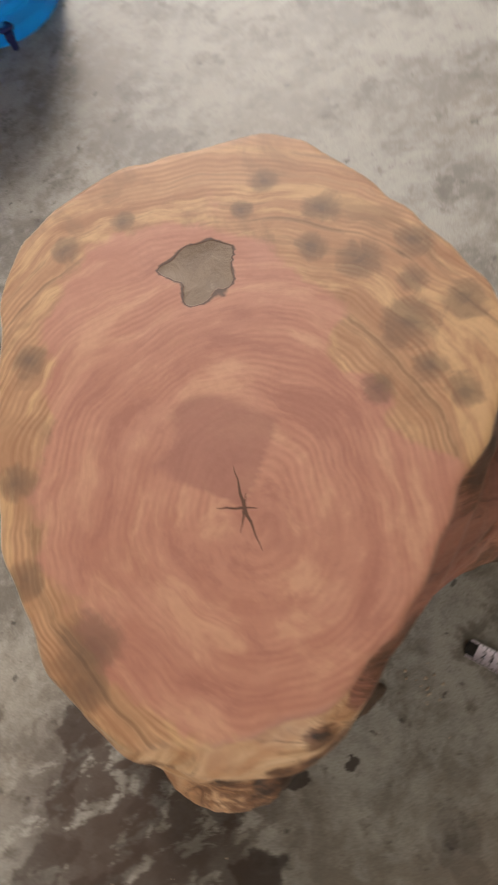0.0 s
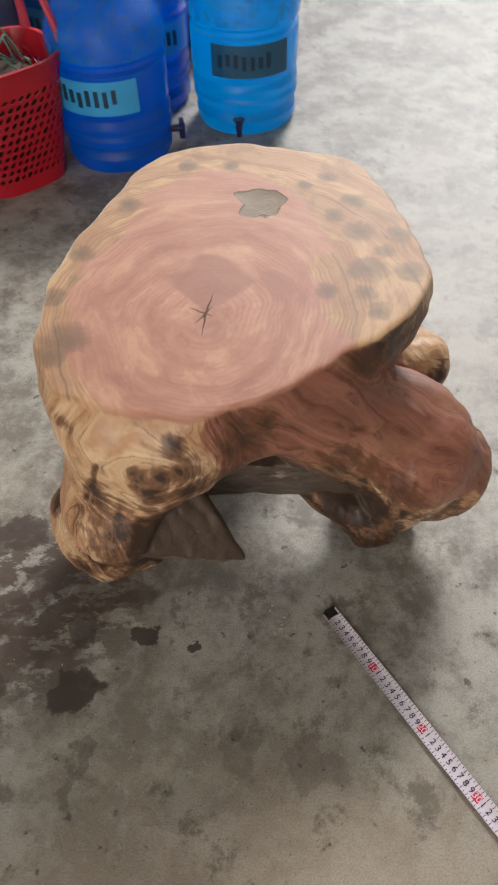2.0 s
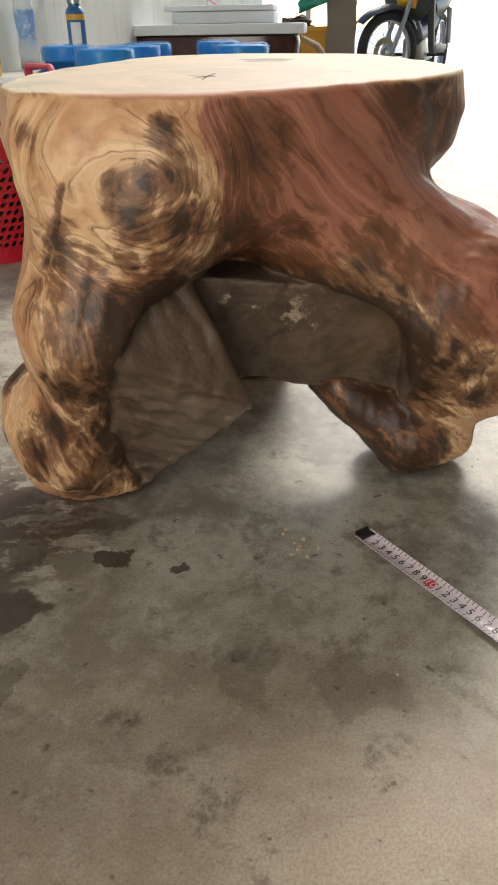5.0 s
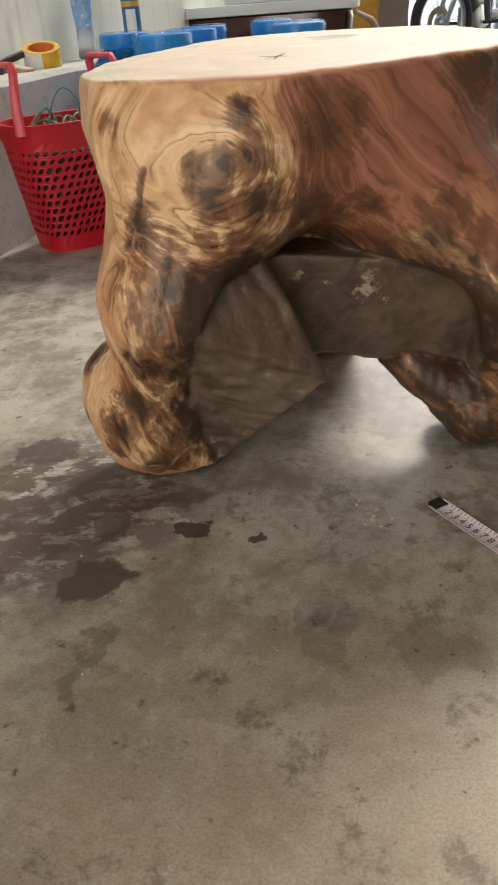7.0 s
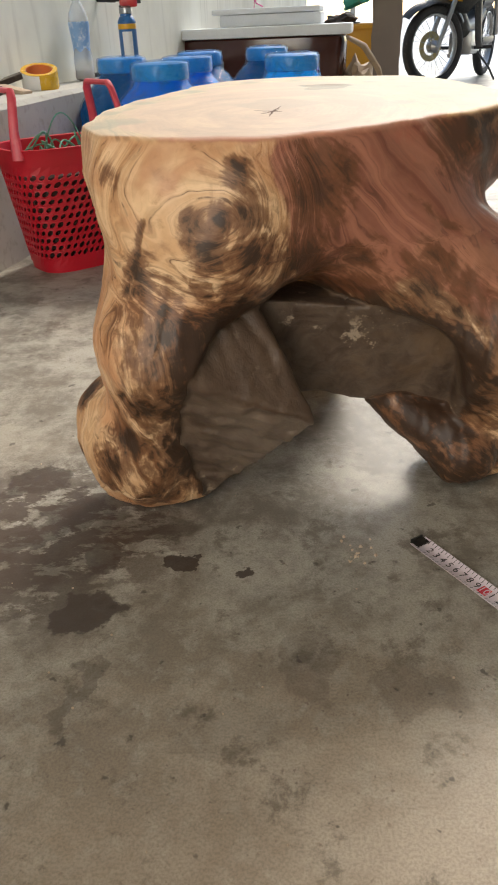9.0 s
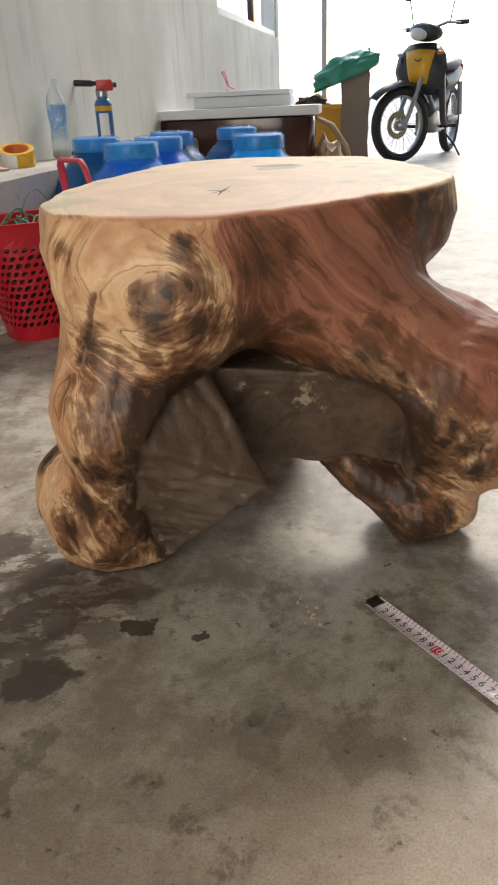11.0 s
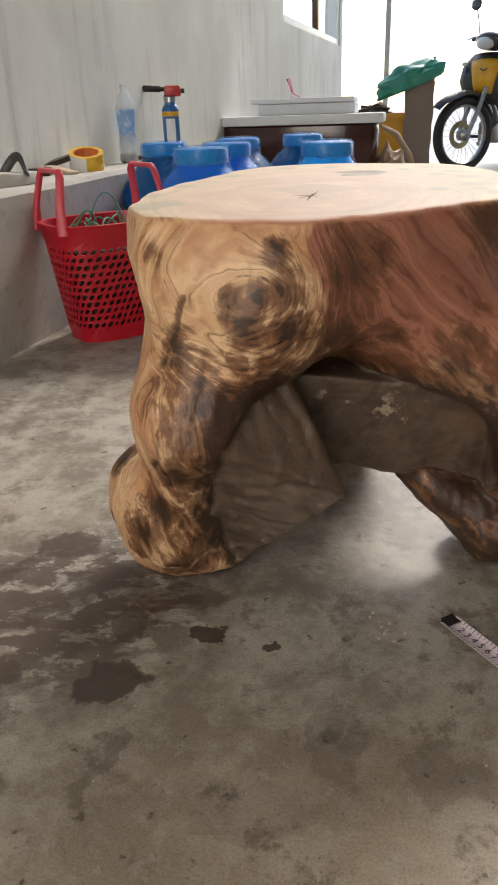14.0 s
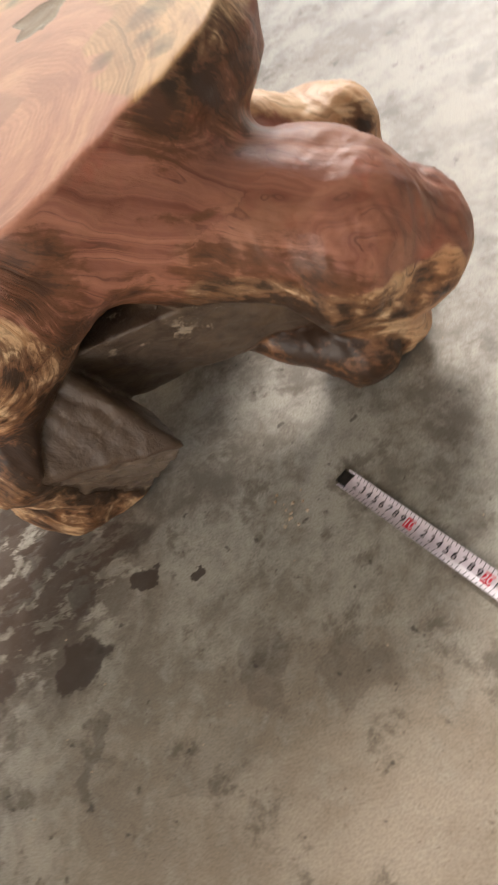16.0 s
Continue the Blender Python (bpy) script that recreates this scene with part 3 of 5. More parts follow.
# ---- the tree-stump stool ----
def lattice_noise(p, freq, seed):
    """Smooth noise, about -1 to 1, over an array of places: a few crossing waves, warped."""
    rnd = np.random.RandomState(seed)
    d = rnd.normal(size=(3, 5))
    d = d / np.linalg.norm(d, axis=0) * rnd.uniform(2.2, 4.6, 5) * freq
    q = p @ d + rnd.uniform(0, 6.28, 5)
    s = np.sin(q + 1.1 * np.sin(0.61 * np.roll(q, 1, -1)))
    return s.sum(-1) * 0.36


def join(a, b, k):
    h = np.clip(0.5 + 0.5 * (b - a) / k, 0, 1)
    return b * (1 - h) + a * h - k * h * (1 - h)


def meet(a, b, k):
    return -join(-a, -b, k)


def egg(p, c, r):
    q = (p - np.array(c)) / np.array(r)
    k0 = np.sqrt((q * q).sum(-1)) + 1e-9
    k1 = np.sqrt(((q / np.array(r)) ** 2).sum(-1)) + 1e-9
    return k0 * (k0 - 1) / k1


def limb(p, a, b, ra, rb):
    a, b = np.array(a), np.array(b)
    ab = b - a
    h = np.clip(((p - a) @ ab) / (ab @ ab), 0, 1)
    return np.sqrt(((p - a - h[..., None] * ab) ** 2).sum(-1)) - (ra + (rb - ra) * h)


def plane(p, at, n):
    n = np.array(n) / np.linalg.norm(n)
    return (p - np.array(at)) @ n


def polar(th, first, terms):
    r = first
    for k, (a, b) in enumerate(terms, 1):
        r = r + a * np.cos(k * th) + b * np.sin(k * th)
    return r


TOP_OUTLINE = (0.2347, [(-0.0033, 0.0038), (-0.0131, 0.0226), (0.0099, -0.0116), (-0.0016, -0.0018), (-0.0017, -0.003), (0.0015, -0.0029), (0.0006, 0.0023)])
HEART_OUTLINE = (0.1825, [(0.0035, 0.0006), (-0.0355, 0.0117), (-0.0047, -0.0125), (-0.0027, -0.0019), (-0.0032, 0.0063)])


def top_height(y):
    return 0.4365 + 0.028 * y


FIN_TIP = (0.124, -0.054, 0.163)


FIN_RIGHT, FIN_UPPER, FIN_FRONT, FIN_UNDER = (0.82, 0.53, 0.20), (0.365, -0.78, 0.51), (-0.10, -0.85, -0.50), (0.80, 0.12, -0.60)


def hollow_field(p):
    """The arch between the legs: a rounded box, lower towards the arm."""
    q = np.abs(np.stack([(p[..., 0] - 0.135) / 0.15, (p[..., 1] - 0.03) / 0.145, (p[..., 2] - 0.115 + 0.13 * (p[..., 0] - 0.135)) / 0.142], -1))
    return ((q[..., 0] ** 4.4 + q[..., 1] ** 3.0 + q[..., 2] ** 4.4 + 1e-9) ** (1 / 4.2) - 1) * 0.14


def raw_faces(p):
    """The grey unworked inside: a jutting fin by the front leg and a hanging web under the arm."""
    x, y, z = p[..., 0], p[..., 1], p[..., 2]
    rough = 0.0042 * np.abs(lattice_noise(p, 26.0, 7)) + 0.0025 * np.abs(lattice_noise(p, 70.0, 8)) - 0.002
    right = plane(p, FIN_TIP, FIN_RIGHT)
    depth = np.clip(-right, 0, 1) + 0.004 * lattice_noise(p, 30.0, 9)
    ridges = 0.0042 * np.abs(np.sin(math.pi * depth / 0.019)) * np.exp(-depth / 0.05) * np.clip((z - 0.19) / 0.04, 0, 1)
    steps = 0.0016 * np.clip(lattice_noise(p * np.array((1.0, 1.0, 2.2)), 34.0, 10) * 4, -1, 1)
    fin = meet(right, plane(p, FIN_TIP, FIN_UPPER) + 0.004 - ridges, 0.010)
    fin = meet(meet(fin, plane(p, FIN_TIP, FIN_FRONT) + steps, 0.004), plane(p, FIN_TIP, FIN_UNDER), 0.006)
    fin = meet(meet(fin, y - 0.09, 0.01), z - 0.305, 0.01)
    fin = meet(fin, -0.012 - x + 0.25 * (z - 0.2), 0.01) + 0.6 * rough
    web = meet(plane(p, (0.2, 0.046, 0.2), (0.0, -0.93, -0.38)), y - 0.17, 0.01)
    web = meet(meet(web, x - 0.30, 0.01), 0.02 - x, 0.01)
    low = 0.130 - 0.13 * (x - 0.14) + 0.004 * np.sin(x * 60.0)
    web = meet(meet(web, low - z, 0.006), z - 0.308 + 0.9 * np.clip(x - 0.19, 0, 1), 0.01) + 0.4 * rough
    web = np.maximum(web, hollow_field(p) - 0.004)
    return fin, web


def limbs(p):
    """Signed distances to the roots and legs, by name."""
    front = limb(p, (-0.01, 0.02, 0.33), (-0.036, -0.010, 0.235), 0.080, 0.066)
    front = join(front, limb(p, (-0.036, -0.010, 0.235), (-0.062, 0.035, 0.13), 0.065, 0.060), 0.02)
    front = join(front, egg(p, (-0.082, 0.07, 0.092), (0.083, 0.088, 0.092)), 0.022)
    front = join(front, egg(p, (-0.04, 0.07, 0.04), (0.05, 0.05, 0.045)), 0.02)
    arm = limb(p, (0.15, 0.095, 0.365), (0.33, 0.078, 0.215), 0.085, 0.088)
    arm = join(arm, limb(p, (0.33, 0.078, 0.215), (0.384, 0.10, 0.155), 0.086, 0.082), 0.03)
    arm = join(arm, limb(p, (0.33, 0.09, 0.18), (0.337, 0.118, 0.045), 0.07, 0.052), 0.02)
    back = egg(p, (0.366, 0.235, 0.222), (0.056, 0.056, 0.048))
    back = join(back, limb(p, (0.365, 0.24, 0.2), (0.395, 0.27, 0.03), 0.05, 0.05), 0.03)
    back = join(back, limb(p, (0.30, 0.22, 0.27), (0.36, 0.235, 0.215), 0.045, 0.042), 0.02)
    rear = limb(p, (0.03, 0.33, 0.32), (0.01, 0.39, 0.03), 0.08, 0.055)
    rear = join(rear, limb(p, (0.11, 0.36, 0.32), (0.09, 0.41, 0.03), 0.07, 0.05), 0.03)
    rear = join(rear, limb(p, (0.19, 0.36, 0.30), (0.16, 0.41, 0.03), 0.06, 0.045), 0.03)
    return {"front_leg": front, "arm_leg": np.minimum(arm, flank(p)), "back_root": back, "rear_leg": rear}


def flank(p):
    """The burnt inner edge of the arm's foot."""
    d = limb(p, (0.305, 0.080, 0.050), (0.205, 0.10, 0.122), 0.044, 0.020)
    return join(d, limb(p, (0.305, 0.12, 0.03), (0.285, 0.13, 0.035), 0.045, 0.032), 0.02)


CREASES = [  # thin dark seams: end, end, half width
    ((-0.038, -0.056, 0.368), (-0.050, -0.052, 0.336), 0.0022), ((-0.050, -0.052, 0.336), (-0.068, -0.044, 0.298), 0.003),
    ((-0.017, -0.066, 0.303), (-0.035, -0.072, 0.279), 0.0035), ((-0.035, -0.072, 0.279), (-0.044, -0.080, 0.252), 0.0025),
    ((-0.032, -0.083, 0.25), (-0.041, -0.085, 0.234), 0.003), ((-0.074, -0.074, 0.233), (-0.10, -0.016, 0.136), 0.0018),
    ((0.136, -0.036, 0.385), (0.191, -0.013, 0.365), 0.0015), ((0.191, -0.013, 0.365), (0.222, -0.007, 0.346), 0.0018),
    ((0.206, -0.004, 0.383), (0.273, 0.016, 0.335), 0.0016), ((0.273, 0.016, 0.335), (0.347, -0.008, 0.263), 0.0018)]


def seams(p):
    """1 in the dark creases, 0 away from them."""
    q = p + 0.009 * np.stack([lattice_noise(p, 22.0, 61), lattice_noise(p, 22.0, 62), lattice_noise(p, 22.0, 63)], -1)
    out = 0
    for a, b, r in CREASES:
        out = np.maximum(out, np.clip(1 - limb(q, a, b, r, r) / 0.004, 0, 1))
    return out


FIBRES = {"seat": (0.05, 0.05, 1.0), "front_leg": (-0.12, 0.1, 1.0), "arm_leg": (0.72, 0.0, -0.69), "back_root": (0.6, 0.3, -0.7), "rear_leg": (0.0, 0.1, 1.0)}


def fibre_coords(p):
    """Places squeezed along the run of the wood, blended from root to root."""
    x, y, z = p.T
    fields = {"seat": np.where(z > 0.33, np.clip((x - 0.06) * 2.0, 0, 0.09), 0.33 - z), **limbs(p)}
    fields["front_leg"] = np.where(x < 0.1, fields["front_leg"], 1.0)
    total, out = 0, 0
    for name, d in fields.items():
        a = np.array(FIBRES[name])
        a = a / np.linalg.norm(a)
        w = np.exp(-np.clip(d, 0, 1) / 0.025)[:, None] * (np.interp(x, [0.06, 0.12], [0.35, 0.02])[:, None] if name == "seat" else 1.0)
        out = out + w * (p - 0.86 * (p @ a)[:, None] * a)
        total = total + w
    out = out / total
    # the grain swirls round the burl of the front lobe
    r = np.sqrt(((p - np.array((0.035, -0.07, 0.365))) ** 2).sum(-1))
    r = r + 0.012 * lattice_noise(p, 14.0, 51) + 0.35 * (x - 0.035) - 0.25 * (z - 0.365)
    k = np.clip(1.6 - r / 0.07, 0, 1)[:, None] * 0.85
    ring = np.stack([r * 1.0, 0.3 * x, 0.35 * z], -1)
    return out * (1 - k) + ring * k


def knot_field(p):
    """Above 0 in the sunken knot of the seat."""
    return 0.027 + 0.006 * lattice_noise(p, 55.0, 41) + 0.003 * lattice_noise(p, 120.0, 42) - np.hypot((p[..., 0] - 0.155) * 1.0, (p[..., 1] - 0.318) * 0.85)


def stump_field(p):
    """Signed distance to the whole stump."""
    x, y, z = p[..., 0], p[..., 1], p[..., 2]
    lump = lattice_noise(p, 11.0, 3) * 0.006 + lattice_noise(p, 28.0, 4) * 0.0022
    wv = p + 0.012 * np.stack([lattice_noise(p, 9.0, 11), lattice_noise(p, 9.0, 12), lattice_noise(p, 9.0, 13)], -1)
    groove = lattice_noise(wv * np.array((1.0, 1.0, 0.16)), 75.0, 14)
    lump = lump + 0.0022 * np.clip(np.abs(groove) * 1.5, 0, 1) * np.clip((0.36 - z) / 0.1, 0, 1)
    th = np.arctan2(y - 0.205, x - 0.12)
    rho = np.hypot(x - 0.12, y - 0.205)
    prof = np.interp(z, [0.26, 0.30, 0.335, 0.365, 0.40, 0.425, 0.445], [-0.085, -0.058, -0.026, 0.004, 0.013, 0.006, 0.0])
    disc = (rho - polar(th, *TOP_OUTLINE) + 0.003 * np.exp(-((th - 0.45) / 0.6) ** 2) - prof) * 0.85
    d = meet(disc, 0.285 - z, 0.03)
    d = join(d, egg(p, (0.03, 0.02, 0.352), (0.098, 0.094, 0.085)), 0.03)
    d = join(d, limb(p, (0.09, -0.005, 0.352), (0.2, 0.045, 0.345), 0.042, 0.042), 0.02)
    roots = limbs(p)
    for name, q in roots.items():
        d = join(d, q, 0.032)
    d = d + lump + 0.0022 * seams(p)
    d = meet(d, -hollow_field(p), 0.012)      # hollow under the seat
    d = join(d, flank(p) + lump * 0.7, 0.012)
    for q in raw_faces(p):
        d = np.minimum(d, q)
    d = meet(d, z - top_height(y) + 0.0015 * np.clip(knot_field(p) / 0.01, 0, 1), 0.004)
    return meet(d, -z, 0.008)


def surface_net(lo, hi, step, field):
    """A quad mesh of the zero surface of a field."""
    axes = [np.arange(a, b, step) for a, b in zip(lo, hi)]
    g = np.stack(np.meshgrid(*axes, indexing="ij"), -1)
    size = 6
    mids = np.stack(np.meshgrid(*[[ax[i:i + size].mean() for i in range(0, len(ax), size)] for ax in axes], indexing="ij"), -1)
    f = field(mids)
    for k in range(3):
        f = np.repeat(f, size, k)
    f = f[:g.shape[0], :g.shape[1], :g.shape[2]]
    live = np.argwhere(np.abs(f) < step * size * 1.25)
    for i in range(0, len(live), 100000):
        part_ids = tuple(live[i:i + 100000].T)
        f[part_ids] = field(g[part_ids])
    inside = f < 0
    n = np.array(f.shape) - 1
    total, count = np.zeros((*n, 3)), np.zeros(n)
    for axis in range(3):
        o = [k for k in range(3) if k != axis]
        for da in (0, 1):
            for db in (0, 1):
                s0 = [slice(None, -1)] * 3
                s0[o[0]] = slice(da, f.shape[o[0]] - 1 + da)
                s0[o[1]] = slice(db, f.shape[o[1]] - 1 + db)
                s1 = list(s0)
                s1[axis] = slice(1, None)
                a, b = f[tuple(s0)], f[tuple(s1)]
                cross = (a < 0) != (b < 0)
                t = np.where(cross, a / np.where(cross, a - b, 1), 0)
                pt = np.zeros((*n, 3))
                pt[..., axis], pt[..., o[0]], pt[..., o[1]] = t, da, db
                total += pt * cross[..., None]
                count += cross
    live = count > 0
    index = -np.ones(n, int)
    index[live] = np.arange(live.sum())
    base = np.stack(np.nonzero(live), -1)
    verts = (base + total[live] / count[live][:, None]) * step + np.array(lo)
    quads = []
    for axis in range(3):
        o = [(axis + 1) % 3, (axis + 2) % 3]
        s0, s1 = [slice(1, -1)] * 3, [slice(1, -1)] * 3
        s0[axis], s1[axis] = slice(0, -1), slice(1, None)
        a, b = inside[tuple(s0)], inside[tuple(s1)]
        ii = np.stack(np.nonzero(a != b), -1)
        cell = ii.copy()
        cell[:, o[0]] += 1
        cell[:, o[1]] += 1
        corner = []
        for da, db in ((0, 0), (1, 0), (1, 1), (0, 1)):
            c = cell.copy()
            c[:, o[0]] -= da
            c[:, o[1]] -= db
            corner.append(index[tuple(c.T)])
        q = np.stack(corner, -1)
        flip = b[tuple(ii.T)]
        q[flip] = q[flip][:, ::-1]
        quads.append(q)
    quads = np.concatenate(quads)
    return verts, quads[:, ::-1][(quads >= 0).all(1)]


def near(p, c, r):
    """1 at c, falling to 0 at the distance r (one number or three)."""
    q = (p - np.array(c)) / np.array(r)
    return np.clip(1.0 - np.sqrt((q * q).sum(-1)), 0, 1)


SCORCH = [  # places and sizes of the burnt marks
    (0.008, -0.074, 0.364, 0.012), (0.034, -0.076, 0.375, 0.010), (0.058, -0.072, 0.378, 0.014), (0.02, -0.078, 0.345, 0.016), (0.06, -0.068, 0.335, 0.018),
    (0.108, -0.04, 0.322, 0.024), (0.165, -0.012, 0.312, 0.018), (0.227, -0.003, 0.286, 0.026), (0.122, -0.038, 0.395, 0.026),
    (0.26, 0.045, 0.418, 0.026), (0.30, 0.08, 0.405, 0.034), (0.315, 0.12, 0.39, 0.03), (-0.046, -0.051, 0.318, 0.016), (-0.027, -0.075, 0.272, 0.016), (-0.005, -0.075, 0.262, 0.014),
    (-0.107, -0.011, 0.095, 0.018), (-0.055, -0.06, 0.185, 0.020), (-0.14, 0.066, 0.151, 0.016), (-0.018, 0.012, 0.07, 0.026), (-0.155, 0.05, 0.06, 0.02), (-0.12, -0.01, 0.06, 0.016),
    (0.318, 0.058, 0.045, 0.024), (0.255, 0.10, 0.09, 0.045), (0.21, 0.09, 0.11, 0.04), (0.318, -0.016, 0.205, 0.018), (0.34, -0.008, 0.165, 0.02), (0.30, 0.0, 0.235, 0.018),
    (0.412, 0.03, 0.125, 0.014), (0.40, 0.20, 0.225, 0.016), (-0.08, -0.02, 0.13, 0.020), (0.0, -0.065, 0.235, 0.018), (-0.06, -0.01, 0.035, 0.024), (0.36, 0.02, 0.13, 0.020), (0.39, 0.03, 0.16, 0.014),
    (-0.075, -0.03, 0.41, 0.012), (0.05, -0.065, 0.41, 0.010)]


def wood_zones(p):
    """Heartwood, raw grey, scorch with painted arch shade, and top face at each place, and the fan of darker wood by
    the pith.
    """
    x, y, z = p.T
    top = np.clip((z - top_height(y) + 0.0055) / 0.004, 0, 1)
    th, rho = np.arctan2(y - 0.15, x - 0.083), np.hypot(x - 0.083, y - 0.15)
    wander = 0.010 * lattice_noise(p, 26.0, 31) + 0.012 * lattice_noise(p, 11.0, 32)
    heart_top = np.clip(0.5 + (polar(th, *HEART_OUTLINE) - rho + wander - 0.05 * near(p, (0.225, 0.178, 0.44), (0.04, 0.03, 0.1))) / 0.03, 0, 1)
    side = np.clip((x - 0.085 + 0.12 * (z - 0.38) + wander) / 0.012, 0, 1) * np.clip((z - 0.275 + 0.66 * np.clip(x - 0.22, 0, 0.3) + wander) / 0.02, 0, 1)
    side *= np.clip((0.425 - z + 8 * np.clip(0.27 - x, 0, 1)) / 0.03, 0, 1) * np.clip((0.20 - y) / 0.02, 0, 1)
    heart = top * heart_top + (1 - top) * side
    fin, web = raw_faces(p)
    grey = np.clip(1.0 - (np.minimum(fin, web) - 0.002) / 0.004, 0, 1)
    hollow = hollow_field(p)
    grey = np.maximum(grey, (np.abs(hollow) < 0.010) * np.clip((y - 0.02) / 0.02, 0, 1))
    grey = grey * np.clip((flank(p) - 0.004) / 0.006, 0, 1)
    knot = knot_field(p)
    grey = np.maximum(grey, np.clip(0.5 + knot / 0.008, 0, 1) * np.clip((z - 0.425) / 0.01, 0, 1))
    char_shade = np.zeros(len(p))
    for cx, cy, cz, r in SCORCH:
        char_shade = np.maximum(char_shade, near(p, (cx, cy, cz), (r * 1.9, r * 1.9, r * 2.3)))
    char_shade = np.maximum(char_shade, 0.08 * (1 - heart) * (1 - top) * (y < 0.19))
    # burnt arch rim, widened so the shade under the arch is in the colour
    char_shade = np.maximum(char_shade, 1.0 * np.clip(1 - np.abs(hollow) / 0.085, 0, 1) * (y < 0.09) * np.clip((z - 0.03) / 0.05, 0, 1))
    char_shade = np.maximum(char_shade, 0.85 * np.clip(1 - flank(p) / 0.015, 0, 1))
    # seams are coloured darker as well as grooved
    char_shade = np.maximum(char_shade, 0.75 * seams(p) * np.interp(x, [0.09, 0.14], [1.0, 0.45]))
    char_shade = char_shade * (1 - top)
    for cx, cy, r in ((0.274, 0.172, 0.022), (0.223, 0.136, 0.013), (0.275, 0.311, 0.016), (0.244, 0.365, 0.013), (0.058, 0.408, 0.012), (0.322, 0.236, 0.015), (-0.07, 0.072, 0.024), (-0.017, 0.32, 0.014),
                      (-0.07, 0.223, 0.015), (-0.095, 0.144, 0.014), (0.116, 0.405, 0.010), (0.274, 0.245, 0.018), (0.246, 0.281, 0.013), (0.267, 0.13, 0.013), (0.278, 0.098, 0.014), (-0.085, 0.043, 0.016), (0.325, 0.165, 0.018), (0.30, 0.205, 0.012), (0.214, 0.35, 0.009)):
        char_shade = np.maximum(char_shade, top * 0.9 * near(p, (cx, cy, top_height(cy)), r * 1.5))
    pith = np.arctan2(y - 0.105, x - 0.083)
    fan = np.clip((pith - radians(38) + wander * 6) / 0.05, 0, 1) * np.clip((radians(125) - pith + wander * 6) / 0.08, 0, 1) * np.clip((0.088 - np.hypot(x - 0.083, y - 0.105) + wander) / 0.006, 0, 1) * top
    worn = np.clip((plane(p, FIN_TIP, FIN_UPPER) + 0.014) / 0.006, 0, 1) * np.clip(1 - fin / 0.006, 0, 1) * (x < 0.14)
    broken = np.clip(1 - fin / 0.006, 0, 1) * (1 - worn) * np.clip(x / 0.04, 0, 1) * np.clip((0.20 - z) / 0.03, 0, 1)
    return heart, np.clip(grey, 0, 1), char_shade, top, fan, worn, broken


def stump_stool():
    verts, quads = surface_net((-0.21, -0.15, -0.012), (0.51, 0.52, 0.47), 0.0037, stump_field)
    heart, grey, char_shade, top, fan, worn, broken = wood_zones(verts)
    run = fibre_coords(verts)
    whole = bpy.data.meshes.new("whole")
    whole.from_pydata(verts.tolist(), [], quads.tolist())
    whole.update()
    normals = np.empty(len(verts) * 3, np.float32)
    whole.vertex_normals.foreach_get("vector", normals)
    normals = normals.reshape(-1, 3)
    bpy.data.meshes.remove(whole)
    stool = thing("stump_stool", Matrix(), "sanded tree-stump stool with red heartwood and scorched sapwood", "stool")
    fields = limbs(verts)
    names = ["seat", *fields, "raw_core"]
    dist = np.stack([np.where(verts[:, 2] > 0.315, -1.0, 0.02), *fields.values()], -1)
    kind = dist.argmin(-1)
    kind[grey > 0.5] = np.where(top[grey > 0.5] + (verts[grey > 0.5, 2] > 0.42) > 0, 0, len(names) - 1)
    owner = np.sort(kind[quads], 1)[:, 2]
    labels = {"seat": "pale pink sawn seat with year rings and a star-shaped crack", "raw_core": "grey unworked inside of the stump", "front_leg": "yellow sapwood root foot with scorch marks", "arm_leg": "reddish root bent like an elbow"}
    for k, name in enumerate(names):
        mine = quads[owner == k]
        if not len(mine):
            continue
        used, local = np.unique(mine, return_inverse=True)
        me = bpy.data.meshes.new(name)
        me.from_pydata(verts[used].tolist(), [], local.reshape(-1, 4).tolist())
        me.update()
        me.shade_smooth()
        for attr_name, data in (("zone", (heart, grey, char_shade, top)), ("figure", (fan, worn, broken, fan))):
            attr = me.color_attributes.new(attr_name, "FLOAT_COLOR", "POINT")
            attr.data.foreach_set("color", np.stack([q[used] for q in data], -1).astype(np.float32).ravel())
        fibre = me.attributes.new("fibre", "FLOAT_VECTOR", "POINT")
        fibre.data.foreach_set("vector", run[used].astype(np.float32).ravel())
        me.normals_split_custom_set_from_vertices(normals[used].tolist())
        me.materials.append(WOOD)
        ob = new(name, me)
        ob.parent = stool
        if name in labels:
            ob["label"] = labels[name]
    return stool


